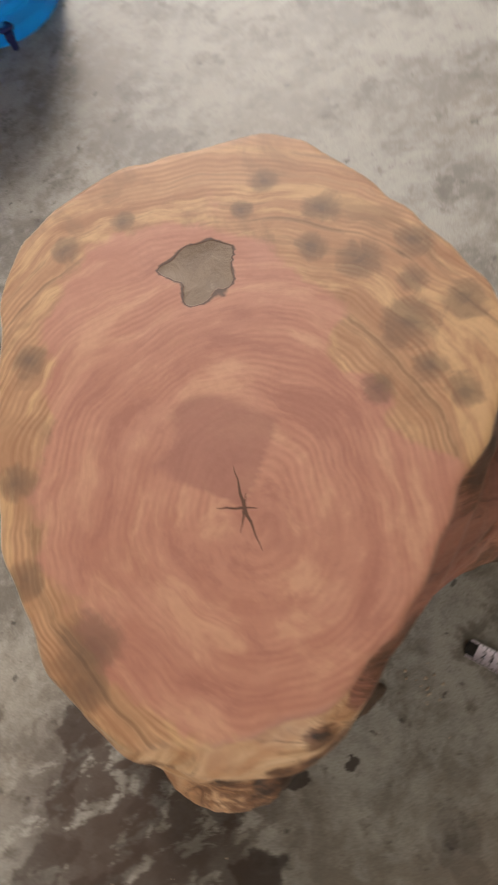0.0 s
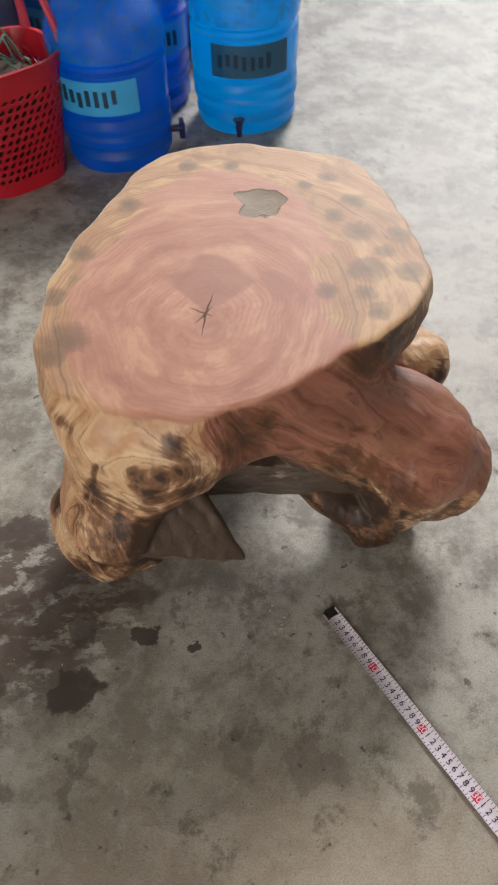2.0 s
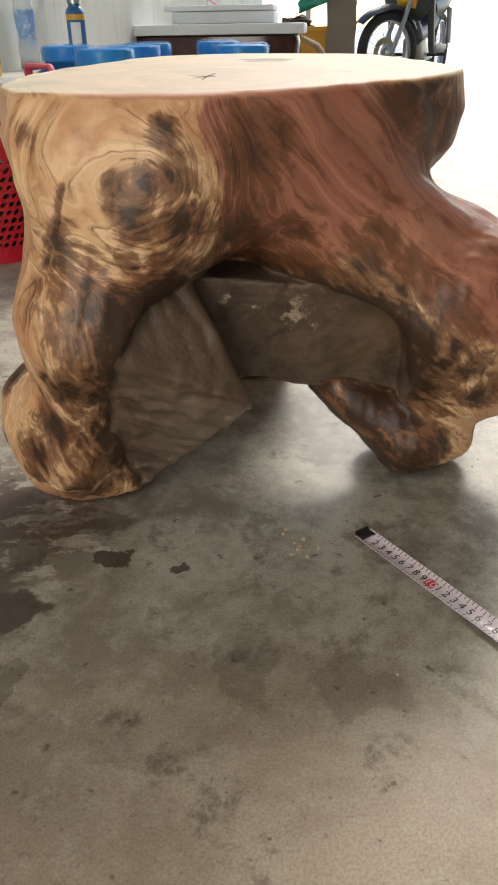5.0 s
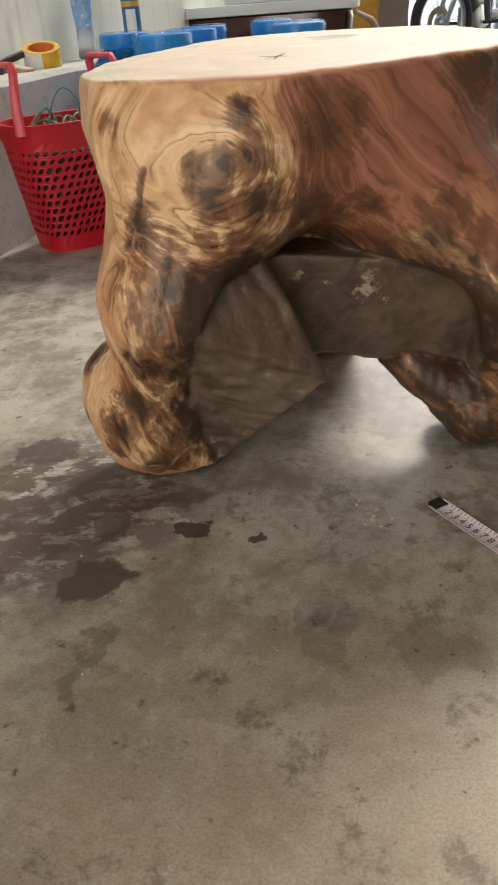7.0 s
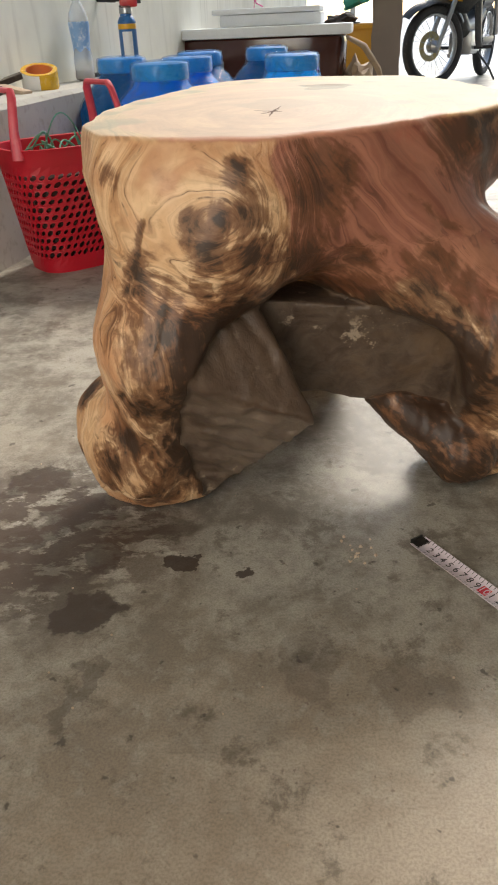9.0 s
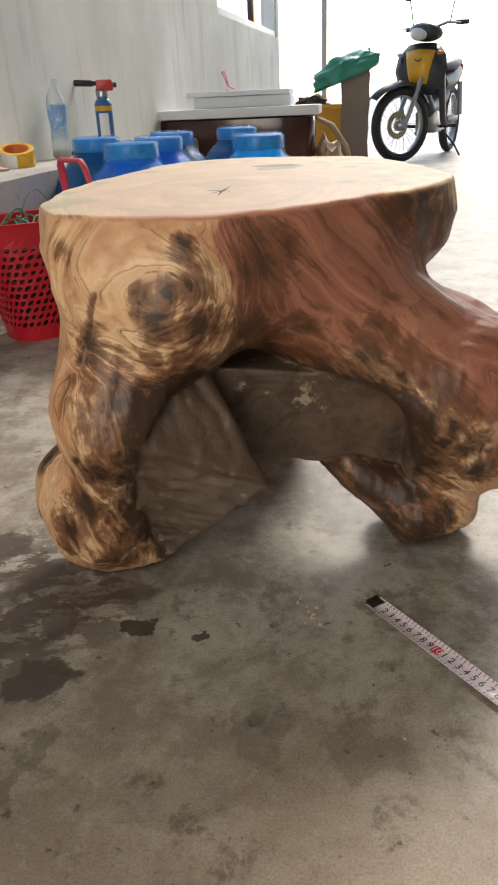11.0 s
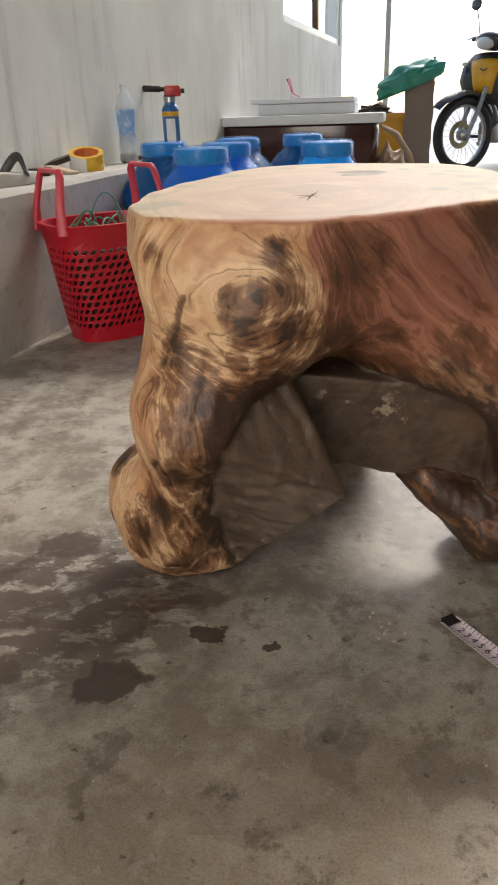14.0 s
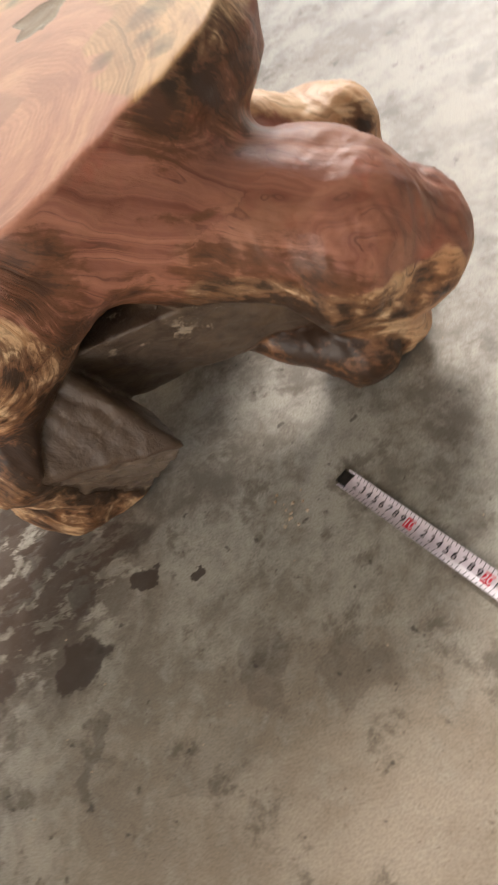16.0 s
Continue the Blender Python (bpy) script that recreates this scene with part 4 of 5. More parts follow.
def star_crack(stool):
    """Thin dark checks that run out from the pith."""
    bm = bmesh.new()
    for turn, length, w in ((76, 0.036, 0.0015), (-97, 0.036, 0.0014), (150, 0.022, 0.0012), (-30, 0.010, 0.0008), (232, 0.020, 0.0010), (58, 0.012, 0.0007)):
        a = radians(turn)
        d, s = Vector((math.cos(a), math.sin(a), 0)), Vector((-math.sin(a), math.cos(a), 0))
        c = Vector((0.083, 0.105, 0))
        rows = []
        for i in range(7):
            k = i / 6
            p = c + d * length * k + s * 0.0016 * noise.noise((turn, k * 4, 0))
            half = w * (1 - k) * 0.9 + 0.0002
            z = top_height(p.y)
            rows.append([bm.verts.new((*(p + s * half).to_2d(), z - 0.003)), bm.verts.new((*(p + s * half).to_2d(), z + 0.0002)), bm.verts.new((*(p - s * half).to_2d(), z + 0.0002)), bm.verts.new((*(p - s * half).to_2d(), z - 0.003))])
        for lo, hi in zip(rows, rows[1:]):
            for k in range(4):
                bm.faces.new((lo[k], hi[k], hi[(k + 1) % 4], lo[(k + 1) % 4]))
    bmesh.ops.recalc_face_normals(bm, faces=bm.faces)
    part("crack", bm, CRACK, stool, "dark star-shaped drying crack")


stool = stump_stool()
star_crack(stool)


# ---- water bottles ----
def water_bottle(m, plastic, label_mat, label_turn, tap_turn, label, seed=0):
    t = thing("water_bottle", m, label, "water bottle", "water bottles")
    prof = [(0.10, 0.0), (0.122, 0.004), (0.130, 0.018), (0.132, 0.04), (0.124, 0.052), (0.124, 0.062), (0.134, 0.072), (0.136, 0.088), (0.131, 0.095), (0.131, 0.101), (0.136, 0.108), (0.136, 0.122), (0.130, 0.130), (0.130, 0.138), (0.136, 0.146),
            (0.137, 0.24), (0.130, 0.248), (0.130, 0.258), (0.137, 0.266), (0.136, 0.30), (0.128, 0.325), (0.110, 0.352), (0.088, 0.376), (0.070, 0.392), (0.064, 0.402), (0.062, 0.412)]
    part("body", lathe(prof, 48, lambda a, z: 1 + 0.006 * math.sin(3 * a + z * 20 + seed)), plastic, t)
    cap = lathe([(0.060, 0.404), (0.068, 0.407), (0.069, 0.412), (0.069, 0.434), (0.066, 0.441), (0.058, 0.4435), (0.02, 0.444)], 40, lambda a, z: 1 + 0.008 * math.sin(24 * a) * (z < 0.438))
    part("cap", cap, CAP_BLUE, t, "blue screw cap under clear film")
    def crease(a, z):
        q = Vector((math.cos(a) * 2.2, math.sin(a) * 2.2, z * 26 + seed * 3.7))
        return 1 + 0.05 * abs(noise.noise(q)) + 0.035 * abs(noise.noise(q * 2.7)) + 0.02 * noise.noise(q * 6)
    skirt = [(0.139, 0.27), (0.1375, 0.302), (0.130, 0.327), (0.112, 0.354), (0.091, 0.378), (0.074, 0.394), (0.071, 0.404), (0.0715, 0.42), (0.0712, 0.438), (0.067, 0.4455), (0.05, 0.449), (0.004, 0.447)]
    part("film", lathe(skirt, 72, crease, cap=False), FILM, t, "crumpled clear film over cap and shoulder")
    bm = bmesh.new()
    n = 16
    a0, a1 = radians(label_turn - 42), radians(label_turn + 42)
    for z0, z1 in ((0.155, 0.232),):
        for r in (0.1395, 0.1385):
            pts = [[bm.verts.new((r * math.cos(a0 + (a1 - a0) * i / n), r * math.sin(a0 + (a1 - a0) * i / n), zz)) for i in range(n + 1)] for zz in (z0, z1)]
            for i in range(n):
                bm.faces.new((pts[0][i], pts[0][i + 1], pts[1][i + 1], pts[1][i]))
    lab = part("label", bm, label_mat, t, "printed paper label with unreadable bars")
    bars = bmesh.new()
    rnd = random.Random(seed + 5)
    for k in range(7):
        a = a0 + (a1 - a0) * (0.12 + 0.1 * k)
        zz = 0.19 + 0.012 * rnd.random()
        box((0.003, 0.010, 0.026 + 0.012 * rnd.random()), (0.1402 * math.cos(a), 0.1402 * math.sin(a), zz), 0, (0, 0, math.degrees(a)), bars)
    part("print", bars, INK, lab)
    ta = radians(tap_turn)
    tap = bmesh.new()
    ca, sa = math.cos(ta), math.sin(ta)
    tube([(0.125 * ca, 0.125 * sa, 0.045), (0.165 * ca, 0.165 * sa, 0.045)], 0.009, 10, bm=tap)
    tube([(0.158 * ca, 0.158 * sa, 0.056), (0.158 * ca, 0.158 * sa, 0.018)], [0.009, 0.007], 10, bm=tap)
    box((0.012, 0.03, 0.006), (0.158 * ca, 0.158 * sa, 0.062), 0.002, (0, 0, tap_turn), tap)
    part("tap", tap, TAP_NAVY, t, "small dark plastic tap")
    return t


water_bottle(pose(-0.168, 1.29, 0), BLUE_DEEP, LABEL_CYAN, -100, 5, "full deep-blue water bottle with a pale label", 1)
water_bottle(pose(0.158, 1.455, 0), BLUE_BACKLIT, LABEL_DARK, -85, -98, "full blue water bottle wrapped in clear film, coloured brighter as if backlit", 2)
water_bottle(pose(-0.125, 1.575, 0), BLUE_DEEP, LABEL_CYAN, -60, 120, "full blue water bottle behind another bottle", 3)
water_bottle(pose(-0.33, 1.72, 0), BLUE_DARK, LABEL_DARK, -90, 100, "dusky blue water bottle beside the cement ledge", 4)
water_bottle(pose(-0.115, 1.93, 0), BLUE_DARK, LABEL_DARK, -90, 100, "dusky blue water bottle wrapped in clear film", 5)
water_bottle(pose(0.10, 2.15, 0), BLUE_DARK, LABEL_DARK, -90, 100, "dusky blue water bottle in front of a lacquered table", 6)


# ---- red basket with cable ----
def basket_ring(u, z):
    """A point of the basket's wall: u round it, z from 0 to 1 up it."""
    a = 2 * math.pi * u
    w, d = 0.105 + 0.040 * z, 0.082 + 0.032 * z
    c, s = math.cos(a), math.sin(a)
    k = 1.0 / (abs(c) ** 3.2 + abs(s) ** 3.2) ** (1 / 3.2)
    return Vector((w * c * k, d * s * k, 0.006 + 0.284 * z))


def shopping_basket(m):
    t = thing("shopping_basket", m, "red perforated plastic basket with two handles, full of odds and ends", "basket")
    bm = bmesh.new()
    nu, nz = 44, 13
    grid = [[bm.verts.new(basket_ring((i + 0.5 * (j % 2)) / nu, 0.04 + 0.84 * j / nz)) for i in range(nu)] for j in range(nz + 1)]
    rnd = random.Random(21)
    for j in range(nz):
        step = j % 2
        for i in range(nu):
            quad = [grid[j][i], grid[j][(i + 1) % nu], grid[j + 1][(i + 1 + step) % nu], grid[j + 1][(i + step) % nu]]
            if j < 1 or j >= nz - 1:
                bm.faces.new(quad)
                continue
            low, high = i + 0.5 * step, i + step + 0.5 * ((j + 1) % 2)
            r = rnd.uniform(0.30, 0.42)
            hole = []
            for k in range(8):
                a = 2 * math.pi * (k + 0.5) / 8 + math.pi
                du, dz = 0.5 + r * math.cos(a), 0.5 + r * math.sin(a)
                hole.append(bm.verts.new(basket_ring((low + (high - low) * dz + du) / nu, 0.04 + 0.84 * (j + dz) / nz)))
            bm.faces.new((quad[0], quad[1], hole[2], hole[1]))
            bm.faces.new((quad[1], hole[3], hole[2]))
            bm.faces.new((quad[1], quad[2], hole[4], hole[3]))
            bm.faces.new((quad[2], hole[5], hole[4]))
            bm.faces.new((quad[2], quad[3], hole[6], hole[5]))
            bm.faces.new((quad[3], hole[7], hole[6]))
            bm.faces.new((quad[3], quad[0], hole[0], hole[7]))
            bm.faces.new((quad[0], hole[1], hole[0]))
    side = part("side", bm, RED_PLASTIC, t, smooth=False)
    mod = side.modifiers.new("thickness", "SOLIDIFY")
    mod.thickness, mod.offset = 0.003, 0
    rim = bmesh.new()
    rings = [[rim.verts.new(basket_ring(i / 64, z) + Vector((basket_ring(i / 64, z).x, basket_ring(i / 64, z).y, 0)).normalized() * o) for i in range(64)]
             for z, o in ((0.87, -0.001), (0.87, 0.004), (0.97, 0.006), (1.0, 0.009), (1.005, 0.006), (1.0, -0.002), (0.95, -0.004), (0.87, -0.003))]
    for k in range(8):
        lo, hi = rings[k], rings[(k + 1) % 8]
        for i in range(64):
            rim.faces.new((lo[i], lo[(i + 1) % 64], hi[(i + 1) % 64], hi[i]))
    part("rim", rim, RED_PLASTIC, t)
    base = bmesh.new()
    for zz in (0.0, 0.02):
        ring = [base.verts.new(basket_ring(i / 64, zz * 2.2)) for i in range(64)]
        for v in ring:
            v.co.z = zz
    base.verts.ensure_lookup_table()
    for i in range(64):
        base.faces.new((base.verts[i], base.verts[(i + 1) % 64], base.verts[64 + (i + 1) % 64], base.verts[64 + i]))
    base.faces.new([base.verts[i] for i in reversed(range(64))])
    base.faces.new([base.verts[64 + i] for i in range(64)])
    part("base", base, RED_PLASTIC, t)
    for s in (-1, 1):
        h = bmesh.new()
        x0 = s * 0.143
        pts = [(x0 * 0.97, -0.082, 0.27), (x0 * 0.95, -0.076, 0.33), (x0 * 0.86, -0.064, 0.396), (x0 * 0.84, -0.054, 0.410), (x0 * 0.84, 0.054, 0.410), (x0 * 0.86, 0.064, 0.396), (x0 * 0.95, 0.076, 0.33), (x0 * 0.97, 0.082, 0.27)]
        tube(pts, [0.013, 0.011, 0.010, 0.009, 0.009, 0.010, 0.011, 0.013], 8, bm=h, flat=0.7)
        part("handle", h, PINK_PLASTIC, t, "paler worn handle")
    return t


BASKET_AT = pose(-0.412, 1.18, 0, 0, 0, 38)
shopping_basket(BASKET_AT)


# ---- what lies in the basket ----
def cable_tangle(m):
    t = thing("cable_tangle", m, "tangle of thin dull-green cable lying in the basket", "cable")
    rnd = random.Random(11)
    for k in range(14):
        a = rnd.random() * 6.28
        p = Vector((0.055 * math.cos(a) + 0.02, 0.045 * math.sin(a), 0.245))
        q = p + Vector((rnd.uniform(-0.09, 0.09), rnd.uniform(-0.07, 0.07), rnd.uniform(-0.01, 0.03)))
        bm = tube(arc(p, q, (rnd.uniform(-0.03, 0.03), rnd.uniform(-0.03, 0.03), rnd.uniform(0.02, 0.06)), 10), 0.0022, 6)
        part("loop", bm, CABLE_GREEN, t)
    part("loop", tube(arc((-0.05, 0.0, 0.25), (0.09, 0.03, 0.25), (0, 0, 0.10), 14), 0.0018, 6), CABLE_GREEN, t)
    return t


CABLE_GREEN = plain("cable_green", (0.10, 0.30, 0.20), 0.45)
DARK_MATT = plain("dark_matt", (0.05, 0.035, 0.03), 0.8, vary=0.5)
cable_tangle(BASKET_AT)


# added lump that keeps the basket's inside dark behind its holes
def basket_fill(m):
    bm = bmesh.new()
    n = 28
    rows = []
    for j, (zz, k) in enumerate(((0.03, 0.82), (0.11, 0.86), (0.18, 0.88), (0.225, 0.84), (0.245, 0.55), (0.25, 0.05))):
        rows.append([])
        for i in range(n):
            q = basket_ring(i / n, min(1.0, zz / 0.29))
            w = 1 + 0.10 * noise.noise((i * 0.7, j * 1.3, 2))
            rows[-1].append(bm.verts.new((q.x * k * w, q.y * k * w, zz + 0.015 * noise.noise((i, j, 9)))))
    for lo, hi in zip(rows, rows[1:]):
        for i in range(n):
            bm.faces.new((lo[i], lo[(i + 1) % n], hi[(i + 1) % n], hi[i]))
    bm.faces.new(list(reversed(rows[0])))
    bm.faces.new(rows[-1])
    ob = part("sacking", bm, DARK_MATT)
    ob.matrix_world = m
    return tagged(ob, "dark lumpy filling added so that the red basket looks dark inside", "sack")


basket_fill(BASKET_AT)

# ---- on the ledge ----
LEDGE_Z = 0.371


def drink_bottle(m):
    t = thing("drink_bottle", m, "clear plastic drink bottle with a little dark red liquid", "bottle")
    prof = [(0.024, 0.0), (0.031, 0.004), (0.0325, 0.012), (0.031, 0.03), (0.0325, 0.05), (0.031, 0.07), (0.0275, 0.095), (0.0265, 0.11), (0.029, 0.13), (0.0325, 0.155), (0.0325, 0.175), (0.029, 0.195), (0.020, 0.215), (0.0125, 0.228), (0.0125, 0.25)]
    part("body", lathe(prof, 28, lambda a, z: 1 + 0.03 * math.sin(5 * a) * (0.02 < z < 0.1)), CLEAR, t)
    part("liquid", lathe([(0.022, 0.002), (0.029, 0.005), (0.030, 0.028), (0.004, 0.0282)], 24), DARK_RED, t, "dark red liquid at the bottom")
    part("sleeve", lathe([(0.0272, 0.062), (0.0282, 0.085), (0.0282, 0.10), (0.0315, 0.14), (0.0334, 0.156), (0.0334, 0.172)], 28, cap=False), BLUE_SLEEVE, t, "blue and white printed sleeve")
    return t


def gas_torch(m):
    t = thing("gas_torch", m, "red blow torch screwed on a blue and yellow gas can", "torch")
    part("can", lathe([(0.029, 0.0), (0.0325, 0.002), (0.033, 0.006), (0.0325, 0.011), (0.0325, 0.166), (0.0335, 0.169), (0.0325, 0.173), (0.026, 0.186), (0.0215, 0.189), (0.021, 0.196)], 32), CAN_BLUE, t, "blue gas can")
    part("band", lathe([(0.0329, 0.148), (0.0331, 0.149), (0.0331, 0.164), (0.0329, 0.165)], 32, cap=False), YELLOW_PAINT, t, "yellow band round the can")
    panel = bmesh.new()
    rows = [[panel.verts.new((r * math.cos(radians(a)), r * math.sin(radians(a)), z)) for a in range(-125, -60, 8)] for r, z in ((0.0331, 0.03), (0.0332, 0.14))]
    for i in range(len(rows[0]) - 1):
        panel.faces.new((rows[0][i], rows[0][i + 1], rows[1][i + 1], rows[1][i]))
    part("panel", panel, WHITE_PAINT, t, "pale printed panel")
    part("collar", lathe([(0.021, 0.196), (0.0235, 0.198), (0.0235, 0.215), (0.018, 0.219)], 24), STEEL, t, "bright metal collar")
    head = bmesh.new()
    box((0.062, 0.034, 0.036), (0.012, 0, 0.238), 0.009, bm=head)
    box((0.03, 0.03, 0.03), (0.03, 0, 0.232), 0.008, bm=head)
    part("head", head, RED_PAINT, t, "red plastic burner head")
    part("knob", tube([(0.043, 0, 0.236), (0.058, 0, 0.236)], [0.009, 0.0085], 12), DARK_PLASTIC, t)
    part("trigger", box((0.008, 0.012, 0.02), (-0.018, 0, 0.214), 0.002), DARK_PLASTIC, t)
    part("nozzle", tube([(-0.015, 0, 0.244), (-0.03, 0, 0.244), (-0.035, 0, 0.2445), (-0.105, 0, 0.248), (-0.107, 0, 0.248)], [0.008, 0.0085, 0.0115, 0.0115, 0.010], 16), BURNT, t, "blackened metal nozzle")
    return t


def tape_roll(m):
    t = thing("tape_roll", m, "yellow and white roll of adhesive tape with an orange core", "tape roll")
    r, ri, h = 0.052, 0.040, 0.05
    part("tape", lathe([(ri, 0.0), (r, 0.0), (r + 0.0006, 0.002), (r + 0.0006, h - 0.002), (r, h), (ri, h), (ri, 0.0)], 48, cap=False), TAPE_YELLOW, t)
    part("core", lathe([(ri - 0.003, 0.001), (ri - 0.0004, 0.001), (ri - 0.0004, h - 0.001), (ri - 0.003, h - 0.001), (ri - 0.003, 0.001)], 48, cap=False), ORANGE_CARD, t, "orange card core")
    wrap = bmesh.new()
    rows = [[wrap.verts.new(((r + o) * math.cos(radians(a)), (r + o) * math.sin(radians(a)), z)) for a in range(160, 306, 6)] for o, z in ((0.001, 0.001), (0.0015, 0.001), (0.0015, h - 0.001), (0.001, h - 0.001))]
    for k in range(4):
        for i in range(len(rows[0]) - 1):
            wrap.faces.new((rows[k][i], rows[k][i + 1], rows[(k + 1) % 4][i + 1], rows[(k + 1) % 4][i]))
    part("wrapper", wrap, WHITE_PAINT, t, "torn white wrapper")
    return t


DARK_RED = plain("dark_red_liquid", (0.10, 0.012, 0.015), 0.15)
BLUE_SLEEVE = plain("sleeve_print", (0.22, 0.40, 0.72), 0.35, vary=0.5, scale=14, dirt=0.8, grime=(0.75, 0.8, 0.85))
CAN_BLUE = plain("can_paint", (0.03, 0.14, 0.36), 0.3, vary=0.15)
RED_PAINT = plain("torch_red", (0.50, 0.03, 0.025), 0.35)
BURNT = plain("burnt_metal", (0.035, 0.033, 0.032), 0.5, 0.6)
TAPE_YELLOW = plain("tape_film", (0.72, 0.42, 0.03), 0.25, vary=0.1)
ORANGE_CARD = plain("tape_core", (0.62, 0.20, 0.06), 0.7)
PALE_WOOD = plain("pale_offcut", (0.50, 0.38, 0.28), 0.7, vary=0.3, scale=20)
DARK_WOOD = plain("dark_offcut", (0.05, 0.035, 0.028), 0.7, vary=0.5, scale=20)
GREY_FOAM = plain("grey_rubber", (0.42, 0.41, 0.37), 0.75, vary=0.15)

drink_bottle(pose(-0.515, 2.08, LEDGE_Z))
gas_torch(pose(-0.405, 2.40, LEDGE_Z - 0.004, 0, 0, 8) @ Matrix.Scale(1.0, 4))
tape_roll(pose(-0.57, 1.70, LEDGE_Z, 0, 0, -20) @ pose(0, 0, 0.006, 14, 10, 0))


def offcut(size, m, material, label):
    bm = box(size, (0, 0, size[2] / 2), min(size) * 0.2)
    for v in bm.verts:
        v.co += Vector((noise.noise(v.co * 31), noise.noise(v.co * 37 + Vector((4, 0, 0))), 0)) * 0.004
    ob = part("offcut", bm, material)
    ob.matrix_world = m
    return tagged(ob, label, "wood offcut", "offcuts on the ledge")


offcut((0.20, 0.035, 0.016), pose(-0.68, 1.62, LEDGE_Z + 0.012, 0, -14, 40), DARK_WOOD, "dark charred wooden slat lying aslant on the ledge")
offcut((0.13, 0.05, 0.022), pose(-0.70, 1.52, LEDGE_Z, 0, 0, 15), DARK_WOOD, "dark charred wooden block on the ledge")
offcut((0.12, 0.03, 0.014), pose(-0.62, 1.58, LEDGE_Z + 0.002, 0, 8, -35), PALE_WOOD, "short pale wooden offcut on the ledge")
offcut((0.16, 0.03, 0.012), pose(-0.50, 2.28, LEDGE_Z, 0, 0, 70), DARK_WOOD, "thin dark wooden strip along the ledge")
strip = box((0.016, 0.004, 0.11), (0, 0, 0.055), 0.001)
for v in strip.verts:
    v.co.x += 0.012 * (v.co.z / 0.11) ** 2
ob = part("tape_strip", strip, TAPE_YELLOW)
ob.matrix_world = pose(-0.68, 1.76, LEDGE_Z - 0.001, -10, -12, 20)
tagged(ob, "curled strip of yellow tape standing on the ledge", "tape strip")


def slipper(m):
    t = thing("slipper", m, "worn pale grey rubber slipper on the ledge", "slipper")
    bm = bmesh.new()
    n = 32
    rows = []
    for z, k in ((0.0, 0.96), (0.006, 1.0), (0.02, 1.0), (0.026, 0.96)):
        rows.append([bm.verts.new((0.125 * math.cos(a) * k, (0.042 + 0.008 * math.cos(a)) * math.sin(a) * k, z + 0.012 * max(0, -math.cos(a)) * (z > 0.01))) for a in (2 * math.pi * i / n for i in range(n))])
    for lo, hi in zip(rows, rows[1:]):
        for i in range(n):
            bm.faces.new((lo[i], lo[(i + 1) % n], hi[(i + 1) % n], hi[i]))
    bm.faces.new(list(reversed(rows[0])))
    bm.faces.new(rows[-1])
    part("sole", bm, GREY_FOAM, t)
    part("strap", tube(arc((0.03, -0.042, 0.02), (0.05, 0.044, 0.02), (0.02, 0, 0.045), 12), 0.006, 8, flat=2.0), DARK_PLASTIC, t, "thin dark strap")
    return t


slipper(pose(-0.655, 1.22, LEDGE_Z, 0, 0, 75))

# ---- lacquered root table with foam boxes ----
ROOT_AT = pose(0.08, 3.58, 0, 0, 0, -8)


def root_table(m):
    t = thing("root_table", m, "dark lacquered low table cut from a tree root", "table")
    bm = bmesh.new()
    n = 56
    rows = []
    for z, k in ((0.0, 0.90), (0.06, 0.93), (0.2, 0.95), (0.34, 0.98), (0.42, 1.0), (0.445, 0.99), (0.452, 0.96), (0.452, 0.1)):
        ring = []
        for i in range(n):
            a = 2 * math.pi * i / n
            c, s = math.cos(a), math.sin(a)
            q = 1.0 / (abs(c) ** 5 + abs(s) ** 5) ** 0.2
            w = 1 + 0.035 * noise.noise((c * 2.2, s * 2.2, z * 3)) * (k > 0.5)
            ring.append(bm.verts.new((0.45 * c * q * k * w, 0.27 * s * q * k * w, z)))
        rows.append(ring)
    for lo, hi in zip(rows, rows[1:]):
        for i in range(n):
            bm.faces.new((lo[i], lo[(i + 1) % n], hi[(i + 1) % n], hi[i]))
    bm.faces.new(list(reversed(rows[0])))
    bm.faces.new(rows[-1])
    part("body", bm, LACQUER, t)
    knob = bmesh.new()
    bmesh.ops.create_icosphere(knob, subdivisions=4, radius=1.0)
    for v in knob.verts:
        d = v.co.copy()
        r = 1 + 0.28 * noise.noise(d * 2.2) + 0.16 * noise.noise(d * 6 + Vector((3, 1, 0))) + 0.07 * noise.noise(d * 14)
        v.co = Vector((d.x * 0.11 * r + 0.50, d.y * 0.16 * r - 0.03, max(0.0, d.z * 0.17 * r + 0.15)))
    part("root_end", knob, RAW_ROOT, t, "pale gnarled raw root end")
    bark = tube([(0.45, -0.20, 0.44), (0.53, -0.19, 0.40), (0.60, -0.16, 0.30), (0.63, -0.14, 0.22)], [0.02, 0.028, 0.026, 0.012], 10, flat=0.5)
    part("bark_edge", bark, RAW_ROOT, t, "pale peeled edge")
    return t


def foam_box(m, size, label, lip=0.0):
    t = thing("foam_box", m, label, "foam box", "foam boxes on the table")
    part("tray", box(size, (0, 0, size[2] / 2), 0.008), FOAM, t)
    if lip:
        part("lid", box((size[0] + 0.03, size[1] + 0.02, lip), (-0.02, 0, size[2] + lip / 2 + 0.002), 0.006), FOAM, t, "flat foam lid")
    return t


root_table(ROOT_AT)
foam_box(ROOT_AT @ pose(-0.02, -0.08, 0.454), (0.98, 0.42, 0.045), "long flat white foam sheet on the lacquered table")
foam_box(ROOT_AT @ pose(0.08, -0.03, 0.501), (0.49, 0.32, 0.05), "white foam box with a flat lid on the table", 0.024)
